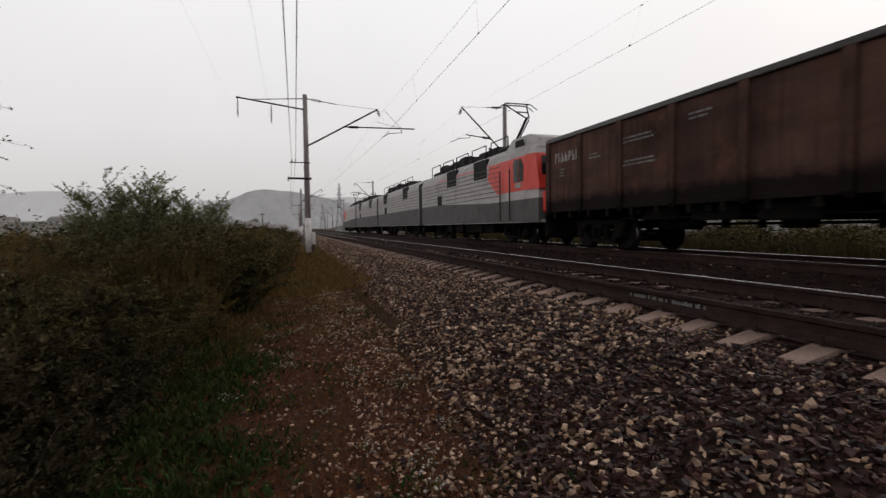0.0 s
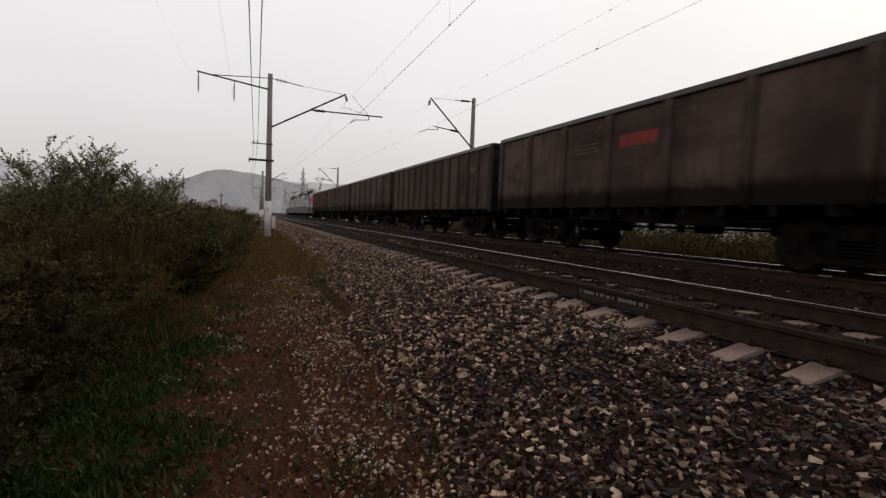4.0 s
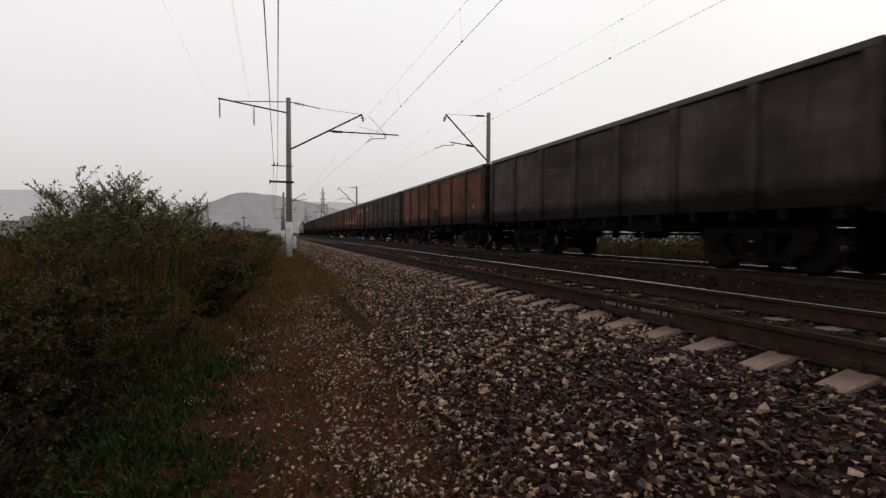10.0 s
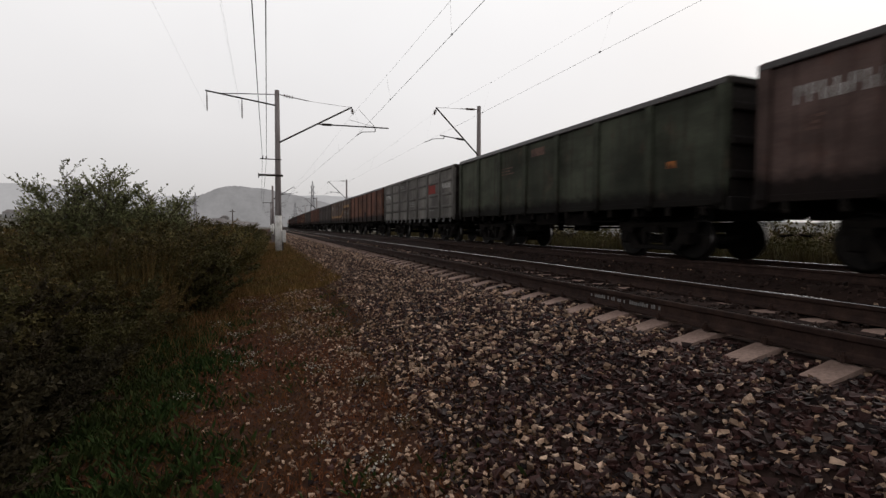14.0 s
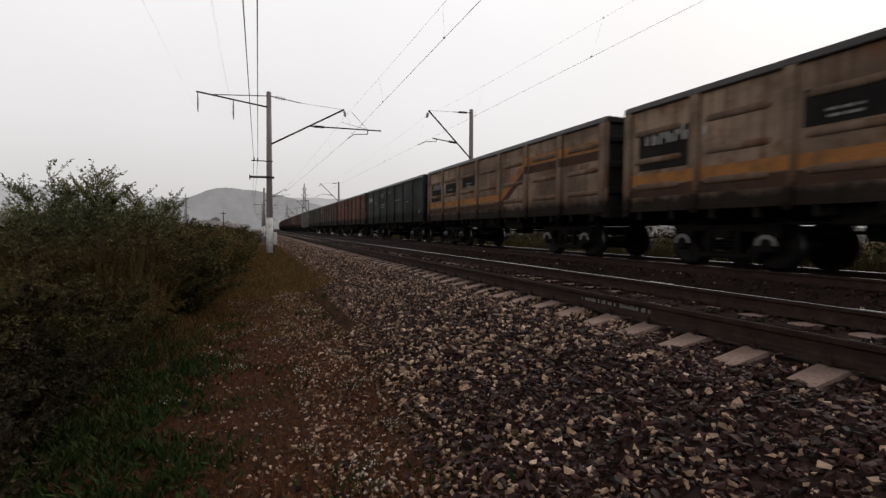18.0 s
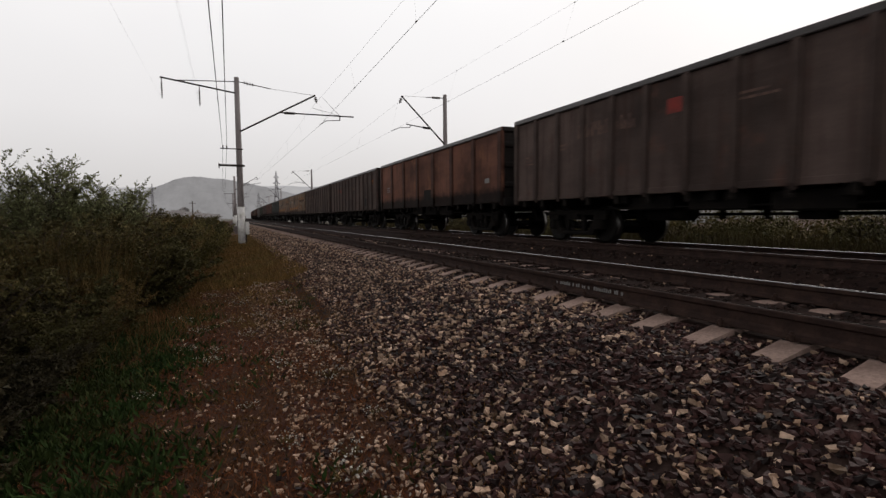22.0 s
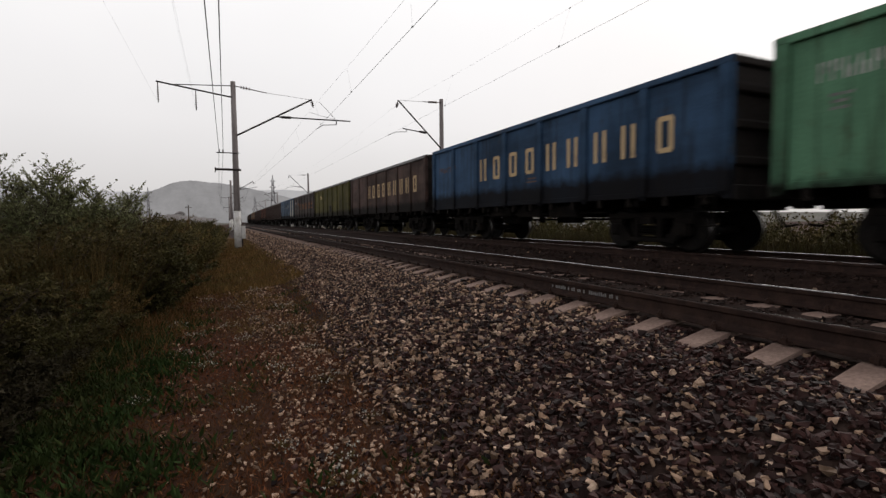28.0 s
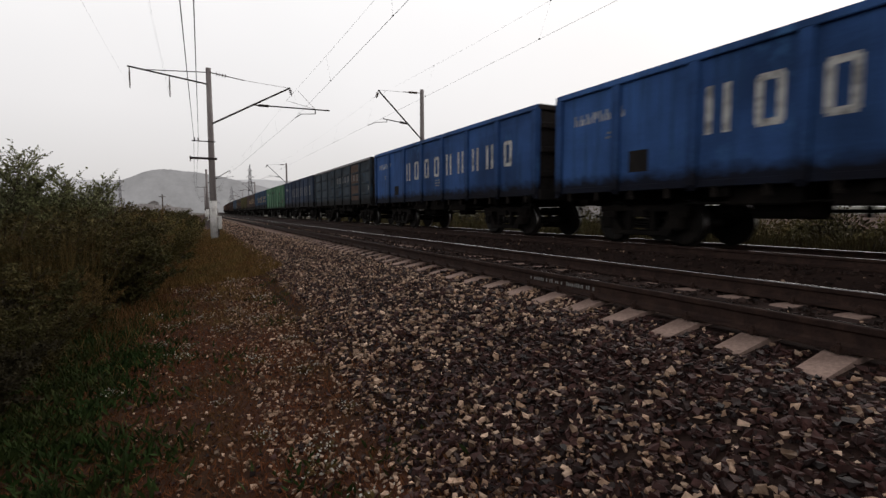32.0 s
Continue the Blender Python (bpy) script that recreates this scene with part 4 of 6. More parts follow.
# front of each wagon at 0 s, style, paint, marks
TRAIN = [
    (14.81, "std", "rust_dark", num("mark_white", d=0.5) + stencil("mark_white") + prints("mark_grey", (2.3, 2.75, 2, 0.6), (3.9, 2.95, 2, 1.1), (3.9, 2.35, 2, 1.2), (6.1, 3.1, 2, 0.7), (12.2, 2.3, 3, 0.35))),
    (0.92, "std", "brown", num("mark_orange", d=0.6, z=2.9) + prints("mark_dim", (4.0, 2.9, 3, 1.2), (4.0, 2.4, 2, 1.2), (7.5, 2.6, 2, 1.0)) + patch("label_plate", "mark_orange", 12.1, 0.3, 1.75, 0.16)),
    (-13.0, "std", "brown", num("mark_orange", d=0.6, z=2.85) + prints("mark_dim", (4.0, 2.9, 3, 1.2), (4.0, 2.5, 2, 1.2), (6.0, 2.9, 2, 1.0)) + patch("label_plate", "mark_orange", 11.9, 0.35, 1.75, 0.18)),
    (-26.88, "long", "taupe", sum([patch("worn_patch", "mark_brown", 0.25 + k * 1.01, 0.55, 1.42, 0.3) for k in range(13)], []) + patch("label_plate", "mark_dim", 11.3, 0.4, 2.6, 0.25)),
    (-40.79, "std", "brown", num("mark_dim", d=0.7) + prints("mark_dim", (1.0, 2.3, 2, 0.6), (4.2, 2.8, 3, 1.2)) + patch("panel_red", "mark_red", 6.0, 1.2, 2.6, 0.3)),
    (-54.72, "std", "charcoal", prints("mark_dim", (3.9, 2.8, 3, 1.0), (3.9, 2.3, 2, 1.1), (7.4, 2.6, 1, 1.0)) + patch("label_plate", "mark_grey", 12.2, 0.25, 1.8, 0.2)),
    (-68.65, "std", "orange", patch("worn_patch", "mark_orange", 5.7, 0.9, 1.55, 0.2) + patch("worn_patch", "mark_rust", 3.8, 1.3, 1.5, 0.3) + patch("worn_patch", "mark_black", 8.3, 0.8, 1.5, 0.5) + patch("worn_patch", "mark_yellow", 0.35, 0.25, 1.5, 0.8)),
    (-82.62, "std", "orange", stripes(1.75, 2.75, "mark_yellow", False)),
    (-96.55, "std", "charcoal", num("mark_white", d=0.55) + stencil("mark_white") + prints("mark_dim", (3.95, 3.0, 2, 1.2), (3.95, 2.4, 3, 1.3), (7.7, 2.4, 1, 1.2), (5.6, 2.9, 1, 0.9)) + patch("label_plate", "mark_grey", 11.7, 0.3, 2.0, 0.2) + patch("worn_patch", "mark_black", 6.5, 0.5, 1.55, 0.4)),
    (-110.47, "std", "orange", patch("label_plate", "mark_grey", 12.0, 0.16, 1.8, 0.2) + patch("label_plate", "mark_yellow", 4.2, 0.2, 1.6, 0.2) + patch("label_plate", "mark_yellow", 2.0, 0.25, 1.45, 0.2) + patch("label_plate", "mark_grey", 1.0, 0.2, 1.45, 0.16) + patch("worn_patch", "mark_black", 6.6, 0.8, 1.5, 0.5) + patch("worn_patch", "mark_brown", 12.3, 0.4, 1.5, 0.35)),
    (-124.43, "std", "charcoal", num("mark_dim", d=0.6) + prints("mark_dim", (4.0, 2.7, 2, 1.0))),
    (-138.4, "std", "umber", num("mark_white", d=0.55) + stencil("mark_white") + stripes(1.72, 2.72) + prints("mark_white", (4.0, 2.9, 3, 1.1), (6.1, 3.1, 2, 0.6), (9.7, 2.2, 1, 0.9)) + patch("label_plate", "mark_grey", 11.7, 0.3, 2.0, 0.18)),
    (-152.34, "std", "rust", patch("worn_patch", "mark_black", 6.5, 0.8, 1.45, 0.5) + patch("worn_patch", "mark_rust", 3.9, 1.2, 1.9, 0.4) + patch("label_plate", "mark_dim", 11.8, 0.3, 1.8, 0.2)),
    (-166.3, "rib", "grey", num("mark_white", d=0.35, z=2.62, gap=0.165) + stencil("mark_white") + patch("panel_red", "mark_red", 9.45, 1.1, 2.42, 0.5) + prints("mark_white", (3.9, 3.2, 2, 1.0), (6.0, 2.1, 3, 1.2), (9.6, 1.55, 1, 0.7)) + brand("mark_white", (11.6, 11.98, 12.36), 2.6, 0.36, 0.28)),
    (-180.2, "std", "green_dark", prints("mark_dim", (3.8, 2.8, 3, 1.1)) + patch("panel_red", "mark_dim", 6.0, 0.8, 3.0, 0.25) + patch("label_plate", "mark_orange", 11.7, 0.25, 2.0, 0.15)),
    (-194.0, "std", "brown", num("mark_white", d=0.6) + stencil("mark_dim") + prints("mark_dim", (4.0, 2.8, 3, 1.1), (5.8, 2.5, 3, 1.1)) + patch("worn_patch", "mark_dim", 2.6, 1.2, 1.5, 0.5) + patch("panel_red", "mark_dim", 7.9, 0.8, 3.1, 0.2)),
    (-207.9, "std", "rust", prints("mark_white", (3.9, 2.8, 2, 1.0))),
    (-221.82, "std", "green_black", num("mark_white", d=0.5) + prints("mark_white", (3.9, 3.1, 3, 1.2), (3.9, 2.4, 3, 1.2), (2.3, 2.6, 2, 0.5), (7.6, 2.5, 1, 1.2), (10.0, 2.3, 1, 0.6)) + patch("panel_red", "mark_dim", 6.0, 0.7, 3.0, 0.2) + patch("label_plate", "mark_grey", 12.3, 0.14, 1.6, 0.2)),
    (-235.72, "rib", "tan", num("mark_white", d=0.62, z=2.62) + stripes(1.75, 2.8, "mark_ochre") + patch("worn_patch", "mark_black", 0.42, 1.35, 2.08, 0.85) + patch("worn_patch", "mark_black", 2.3, 1.2, 2.3, 0.5) + patch("worn_patch", "mark_black", 4.2, 1.2, 2.5, 0.5) + prints("mark_white", (2.6, 2.5, 1, 0.6), (4.6, 2.6, 2, 0.5)) + patch("worn_patch", "mark_black", 6.6, 0.7, 1.45, 0.45)),
    (-249.57, "rib", "tan", num("mark_white", d=0.62, z=2.62) + stripes(1.75, 2.8, "mark_ochre") + patch("worn_patch", "mark_black", 0.42, 1.35, 2.08, 0.85) + patch("worn_patch", "mark_black", 4.0, 1.5, 2.4, 0.6) + prints("mark_white", (4.3, 2.6, 2, 0.7)) + patch("worn_patch", "mark_black", 6.5, 0.8, 1.45, 0.45) + patch("worn_patch", "mark_rust", 9.5, 1.6, 1.5, 0.9)),
    (-263.43, "long", "taupe", num("mark_dim", d=3.2, z=2.6, gap=0.25, h=0.3) + prints("mark_dim", (0.6, 2.6, 3, 0.4), (5.2, 2.6, 3, 0.8), (7.3, 2.7, 2, 0.9), (9.5, 2.3, 1, 0.9)) + patch("label_plate", "mark_orange", 11.6, 0.5, 2.75, 0.2)),
    (-277.37, "long", "taupe", num("mark_red", d=2.6, z=2.55, gap=0.2, h=0.28) + prints("mark_dim", (0.5, 2.75, 2, 0.4), (5.1, 2.5, 3, 0.9), (7.2, 2.7, 2, 0.9), (9.4, 2.5, 1, 0.8), (10.6, 2.0, 2, 0.6)) + patch("label_plate", "mark_orange", 11.9, 0.45, 2.72, 0.24) + patch("worn_patch", "mark_black", 10.3, 0.7, 1.4, 0.5)),
    (-291.37, "std", "rust", prints("mark_white", (1.0, 2.25, 3, 0.6)) + patch("label_plate", "mark_grey", 12.0, 0.3, 1.85, 0.16) + patch("worn_patch", "mark_black", 6.4, 0.8, 1.45, 0.45)),
    (-305.32, "long", "taupe", num("mark_dim", d=2.9, z=2.65, gap=0.24, h=0.32) + prints("mark_dim", (0.5, 2.4, 3, 0.5), (2.0, 2.55, 2, 0.5), (7.0, 2.8, 2, 0.8), (9.6, 2.3, 1, 0.9)) + patch("panel_red", "mark_red", 5.6, 0.4, 2.75, 0.3) + patch("label_plate", "mark_orange", 11.9, 0.4, 2.7, 0.2)),
    (-319.3, "long", "taupe", prints("mark_dim", (0.5, 2.6, 3, 0.4), (2.9, 2.7, 2, 0.9), (6.0, 2.9, 1, 0.8)) + patch("label_plate", "mark_dim", 12.0, 0.4, 2.6, 0.2)),
    (-333.3, "std", "blue_worn", num("mark_white", d=0.5, z=2.7, h=0.22) + brand("mark_white", (4.45, 6.35, 7.0, 8.25, 8.93), 2.4, 0.42, 0.28) + slanted("mark_pale", 9.65, 11.1, 0.45) + slanted("mark_pale", 11.5, 12.9, 0.3) + patch("worn_patch", "end_shade_smudge", 4.3, 0.54, 2.3, 0.7) + patch("worn_patch", "end_shade_smudge", 5.7, 0.42, 2.5, 0.5) + patch("worn_patch", "end_shade_smudge", 1.0, 0.48, 1.7, 0.5) + patch("worn_patch", "end_shade_smudge", 7.9, 0.54, 2.0, 0.6) + patch("worn_patch", "mark_black", 11.6, 0.4, 2.3, 0.25)),
    (-347.22, "std", "charcoal", num("mark_white", d=0.6, z=2.72, h=0.22) + brand("mark_orange", z=2.05, h=0.62) + prints("mark_white", (0.8, 2.2, 2, 0.4), (2.4, 1.9, 1, 0.5)) + patch("worn_patch", "mark_orange", 2.6, 0.6, 2.6, 0.25)),
    (-361.1, "std", "olive", num("mark_cream", d=2.6, z=2.65, n=6) + patch("worn_patch", "mark_black", 6.4, 0.9, 1.5, 0.5)),
    (-375.0, "std", "brown", brand("mark_cream") + num("mark_dim", d=0.6)),
    (-388.94, "std", "blue", num("mark_dim", d=0.6, z=2.6, h=0.2) + brand("mark_cream") + prints("mark_dim", (6.8, 1.9, 2, 0.8))),
    (-402.85, "std", "green", num("mark_white", d=0.6, z=2.72, gap=0.17) + stencil("mark_white") + patch("worn_patch", "mark_black", 2.4, 0.6, 2.9, 0.2) + patch("worn_patch", "mark_black", 4.5, 1.6, 2.8, 0.25) + prints("mark_white", (2.5, 2.95, 1, 0.5), (4.8, 2.95, 1, 1.2), (10.2, 1.75, 1, 0.5), (1.8, 1.5, 1, 0.5)) + patch("worn_patch", "mark_brown", 9.7, 0.6, 2.5, 0.4) + patch("worn_patch", "mark_brown", 11.6, 0.6, 1.7, 0.3) + patch("worn_patch", "mark_black", 9.9, 0.5, 1.6, 0.2) + patch("label_plate", "mark_grey", 12.5, 0.35, 1.5, 0.2)),
    (-416.76, "std", "blue_dark", num("mark_white", d=0.7, z=2.75, h=0.24) + brand("mark_grey", z=2.1) + patch("worn_patch", "mark_white", 1.1, 0.3, 1.9, 0.16) + prints("mark_dim", (7.0, 1.9, 3, 0.8), (4.0, 1.8, 2, 0.6))),
    (-430.65, "rib", "teal", brand("mark_grey", (6.3, 6.9, 7.5, 8.1, 8.7, 9.3, 9.9, 10.5), 2.5, 0.42, 0.28) + slanted("mark_brown", 9.5, 11.1, 0.0) + patch("label_plate", "mark_grey", 12.6, 0.25, 1.9, 0.2)),
    (-444.53, "std", "blue_bright", num("mark_white", d=0.6, z=2.75, h=0.24) + brand("mark_white") + prints("mark_white", (6.8, 1.9, 3, 0.9), (1.2, 2.4, 2, 0.4)) + patch("worn_patch", "mark_black", 2.6, 0.5, 1.5, 0.4)),
    (-458.48, "std", "blue_bright", num("mark_white", d=0.63, z=2.75, h=0.24) + brand("mark_white", z=2.1, h=0.85, w=0.46) + patch("worn_patch", "mark_black", 2.3, 0.5, 1.55, 0.45) + prints("mark_white", (1.6, 2.45, 2, 0.25))),
    (-472.4, "std", "blue_bright", num("mark_white", d=0.6, z=2.75) + brand("mark_white")),
]
wagons = []
for front, style, paint, marks in TRAIN:
    ob = wagon(style, paint, marks, style == "rib" and paint == "tan" or front in (-221.82, -347.22))
    wagons.append((ob, front - LB / 2))

# ---------------------------------------------------------------- locomotive
LS, LW = 15.7, 1.57


def quad_plate(name, pts, mat, x=-LW - 0.006, thick=0.012):
    bm = bmesh.new()
    vs = [bm.verts.new((x, y, z)) for y, z in pts]
    us = [bm.verts.new((x + thick, y, z)) for y, z in pts]
    bm.faces.new(vs)
    bm.faces.new(list(reversed(us)))
    n = len(pts)
    for i in range(n):
        bm.faces.new((vs[i], us[i], us[(i + 1) % n], vs[(i + 1) % n]))
    bmesh.ops.recalc_face_normals(bm, faces=bm.faces[:])
    return mesh_of(name, bm, M[mat])


def loco_body(cab):
    """Body shell with bowed roof edge; a raked cab nose at the -y end where cab is set."""
    bm = bmesh.new()
    h = LS / 2
    prof = [(-LW, 0.85), (LW, 0.85), (LW, 3.35), (LW - 0.12, 3.62), (0.95, 3.95), (-0.95, 3.95), (-LW + 0.12, 3.62), (-LW, 3.35)]
    rear = [(p, -h) for p in prof]
    if cab:
        rear = [((x * 0.93, z), -h + (0.0 if z < 2.0 else 0.12 + 0.5 * (z - 2.0) / 1.95)) for x, z in prof]
    a = [bm.verts.new((x, y, z)) for (x, z), y in rear]
    m = [bm.verts.new((x, -h + 1.0, z)) for x, z in prof]
    b = [bm.verts.new((x, h, z)) for x, z in prof]
    n = len(prof)
    for r0, r1 in ((a, m), (m, b)):
        for i in range(n):
            f = bm.faces.new((r0[i], r0[(i + 1) % n], r1[(i + 1) % n], r1[i]))
            f.material_index = 1 if 2 <= i <= 6 else 0
    bm.faces.new(list(reversed(a)))
    bm.faces.new(b)
    bmesh.ops.recalc_face_normals(bm, faces=bm.faces[:])
    return mesh_of("body_shell", bm, M["loco_grey"], M["loco_roof"])


def pantograph_mesh():
    """A raised single-arm pantograph: base frame, lower arm, upper arm fork, twin-strip head with horns."""
    bm = bmesh.new()
    for x in (-0.6, 0.6):
        box(bm, x - 0.04, x + 0.04, -0.7, 0.7, 4.15, 4.23)
        for y in (-0.6, 0.6):
            cyl(bm, (x, y, 3.92), (x, y, 4.15), 0.06, 8)
    cyl(bm, (-0.6, 0.2, 4.2), (0.6, 0.2, 4.2), 0.05, 8)
    cyl(bm, (0, 0.2, 4.22), (0, -1.35, 5.4), 0.06, 8)
    cyl(bm, (0.15, 0.35, 4.22), (0.12, -1.3, 5.33), 0.03, 6)
    for x in (-0.5, 0.5):
        cyl(bm, (x * 0.2, -1.35, 5.4), (x, -0.35, 6.12), 0.032, 6)
    cyl(bm, (-0.3, -0.85, 5.75), (0.3, -0.85, 5.75), 0.025, 6)
    for y in (-0.5, -0.15):
        cyl(bm, (-0.6, y, 6.2), (0.6, y, 6.2), 0.025, 6)
        for s in (-1, 1):
            cyl(bm, (s * 0.6, y, 6.2), (s * 0.95, y, 5.98), 0.02, 6)
    for x in (-0.5, 0.5):
        cyl(bm, (x, -0.55, 6.18), (x, -0.1, 6.18), 0.02, 6)
    return mesh_of("pantograph", bm, M["black"])


def loco_section(cab):
    base = tagged(new("electric_locomotive"), "red and grey electric locomotive section with a cab, heading the train" if cab else "grey electric locomotive booster section with roof equipment", "locomotive", "locomotive sections")
    h = LS / 2
    part("body_shell", shared(("loco", cab), lambda: loco_body(cab)), base)
    lower = [(-h + 0.02, 0.87), (h - 0.02, 0.87), (h - 0.02, 1.95), (3.0 if cab else -h + 0.02, 1.95)] + ([(-h + 4.6, 1.72), (-h + 0.02, 1.72)] if cab else [])
    part("lower_band", shared(("lower", cab), lambda: quad_plate("lower_band", lower, "loco_dark", thick=2 * LW + 0.012)), base, None, "dark grey lower body band")
    if cab:
        red = [(-h + 1.0, 2.05), (-h + 3.6, 2.05), (-h + 4.6, 2.75), (-h + 4.4, 3.33), (-h + 1.0, 3.33)]
        part("red_side", shared("red", lambda: quad_plate("red_side", red, "loco_red", thick=2 * LW + 0.012)), base, None, "red cab side")
        bm = bmesh.new()
        for (z0, x0, y0), (z1, x1, y1) in (((2.05, 0.935, 0.13), (3.35, 0.935, 0.47)),):
            vs = [bm.verts.new((x, y, z)) for x, y, z in ((-LW - 0.007, -h + 1.0, z0), (-LW * x0 - 0.01, -h + y0 - 0.02, z0), (-LW * x1 - 0.01, -h + y1 - 0.02, z1), (-LW - 0.007, -h + 1.0, z1))]
            bm.faces.new(vs)
            vs = [bm.verts.new((x, y, z)) for x, y, z in ((-LW * x0 - 0.01, -h + y0 - 0.025, z0), (LW * x0 + 0.01, -h + y0 - 0.025, z0), (LW * x1 + 0.01, -h + y1 - 0.025, z1), (-LW * x1 - 0.01, -h + y1 - 0.025, z1))]
            bm.faces.new(vs)
        part("red_nose", mesh_of("red_nose", bm, M["loco_red"]), base, None, "red cab nose")
        bm = bmesh.new()
        vs = [bm.verts.new(p) for p in ((-1.32, -h + 0.24, 2.55), (1.32, -h + 0.24, 2.55), (1.25, -h + 0.42, 3.25), (-1.25, -h + 0.42, 3.25))]
        bm.faces.new(vs)
        part("windscreen", mesh_of("windscreen", bm, M["glass"]), base, pose(0, -0.03, 0), "dark cab windscreen")
        part("side_window", quad_plate("side_window", [(-h + 1.2, 2.4), (-h + 1.5, 2.4), (-h + 1.55, 3.26), (-h + 1.38, 3.26), (-h + 1.15, 2.95)], "glass", -LW - 0.02), base, None, "dark cab side window")
        part("side_window", quad_plate("side_window", [(-h + 1.56, 2.4), (-h + 1.98, 2.4), (-h + 2.02, 3.12), (-h + 1.86, 3.26), (-h + 1.61, 3.26)], "glass", -LW - 0.02), base, None, "dark sliding cab window")
        part("cab_door", quad_plate("cab_door", [(-h + 2.35, 2.07), (-h + 3.05, 2.07), (-h + 3.05, 3.15), (-h + 2.35, 3.15)], "loco_red", -LW - 0.018), base, None, "red cab door")
        bm = bmesh.new()
        for y in (2.25, 3.15):
            cyl(bm, (-LW - 0.07, -h + y, 0.95), (-LW - 0.07, -h + y, 2.95), 0.025, 6)
        part("handrail", mesh_of("handrail", bm, M["steel"]), base)
        part("buffer_beam", box_mesh("buffer_beam", -1.4, 1.4, -h - 0.1, -h + 0.1, 1.2, 1.95, M["loco_red"], 0.05), base, None, "red front panel under the windscreen")
        part("snow_plough", box_mesh("snow_plough", -1.3, 1.3, -h - 0.12, -h + 0.08, 0.3, 1.16, M["bogie"], 0.05), base, None, "black front skirt")
        part("number_marks", quad_plate("number_marks", [(-h + 1.4, 2.18), (-h + 1.85, 2.18), (-h + 1.85, 2.36), (-h + 1.4, 2.36)], "mark_white", -LW - 0.02), base)
        bm = bmesh.new()
        rings = []
        for y, x0, x1, top in ((0.5, 1.3, 0.9, 3.72), (0.85, 1.36, 1.05, 4.02), (1.5, 1.4, 1.12, 4.22), (3.0, 1.4, 1.12, 4.24), (3.6, 1.36, 1.05, 4.0)):
            rings.append([bm.verts.new((x, -h + y, z)) for x, z in ((-x0, 3.6), (-x1 - 0.08, top - 0.14), (-x1, top), (x1, top), (x1 + 0.08, top - 0.14), (x0, 3.6))])
        for a, b in zip(rings, rings[1:]):
            for i in range(5):
                bm.faces.new((a[i], a[i + 1], b[i + 1], b[i]))
        bm.faces.new(rings[0])
        bm.faces.new(rings[-1])
        bmesh.ops.recalc_face_normals(bm, faces=bm.faces[:])
        part("cab_roof", mesh_of("cab_roof", bm, M["loco_roof"]), base)
        part("roof_window", quad_plate("roof_window", [(-h + 1.5, 3.8), (-h + 2.3, 3.8), (-h + 2.25, 4.04), (-h + 1.6, 4.04)], "black", -1.36), base)
        part("pantograph", shared("panto", pantograph_mesh), base, pose(0, -h + 5.25, 0), "raised black single-arm pantograph")
    # corrugated side: thin raised strakes
    for k in range(7):
        z = 1.98 + 0.2 * k
        part("side_strake", shared(("strake", cab), lambda: box_mesh("side_strake", -LW - 0.022, -LW + 0.02, -h + (3.3 if cab else 0.2), h - 0.2, -0.012, 0.012, M["loco_dark"])), base, pose(0, 0, z))
    if cab:
        part("roof_edge_stripe", shared(("redstripe", cab), lambda: quad_plate("roof_edge_stripe", [(-h + 4.4, 3.3), (-h + 12.0, 3.3), (-h + 12.0, 3.35), (-h + 4.4, 3.35)], "loco_red", -LW - 0.004)), base)
    for y in ((-h + 5.5, -h + 9.6) if cab else (-h + 4.0, -h + 12.0)):
        part("roof_grille", shared("grille", lambda: box_mesh("roof_grille", -0.03, 0.12, -0.8, 0.8, 2.85, 3.7, M["black"], 0.02)), base, pose(-LW + 0.02, y, 0), "black air intake grille")
    part("side_window", shared("lwin", lambda: box_mesh("side_window", -0.02, 0.02, -0.35, 0.35, 1.95, 2.5, M["black"], 0.01)), base, pose(-LW - 0.02, 3.9, 0), "dark equipment window")
    rnd = random.Random(7)
    for k in range(9):
        y = -h + 4.4 + k * 1.3
        w, t, d = rnd.uniform(0.85, 1.1), rnd.uniform(0.15, 0.55), rnd.uniform(0.45, 0.75)
        part("roof_box", box_mesh("roof_box", -w, w, y - d, y + d, 3.8, 3.98 + t, M["black"], 0.09), base)
        if k % 2:
            bm = bmesh.new()
            for x in (-0.7, 0.7):
                for j in range(5):
                    cyl(bm, (x, y + 0.65, 3.95 + 0.11 * j), (x, y + 0.65, 4.02 + 0.11 * j), 0.1, 8, 0.06)
            part("roof_insulator", mesh_of("roof_insulator", bm, M["insulator"]), base)
    bm = bmesh.new()
    for k in range(5):
        y = -h + 4.5 + k * 2.4
        for dy in (-0.9, 0.9):
            cyl(bm, (-1.05, y + dy, 3.85), (-1.05, y + dy, 4.5), 0.025, 6)
        cyl(bm, (-1.05, y - 0.9, 4.5), (-1.05, y + 0.9, 4.5), 0.025, 6)
    part("roof_rail", mesh_of("roof_rail", bm, M["black"]), base)
    for s in (-1, 1):
        b = part("bogie", shared("bogie", bogie_mesh), base, pose(0, s * 5.0, 0), "grimy locomotive bogie")
        for q in (-1, 1):
            part("wheelset", shared("wheelset", wheelset_mesh), b, pose(0, q * 0.925, 0.475))
        part("coupler", shared("coupler", coupler_mesh), base, pose(0, s * (h - 0.1), 0, 0, 0, 0 if s > 0 else 180))
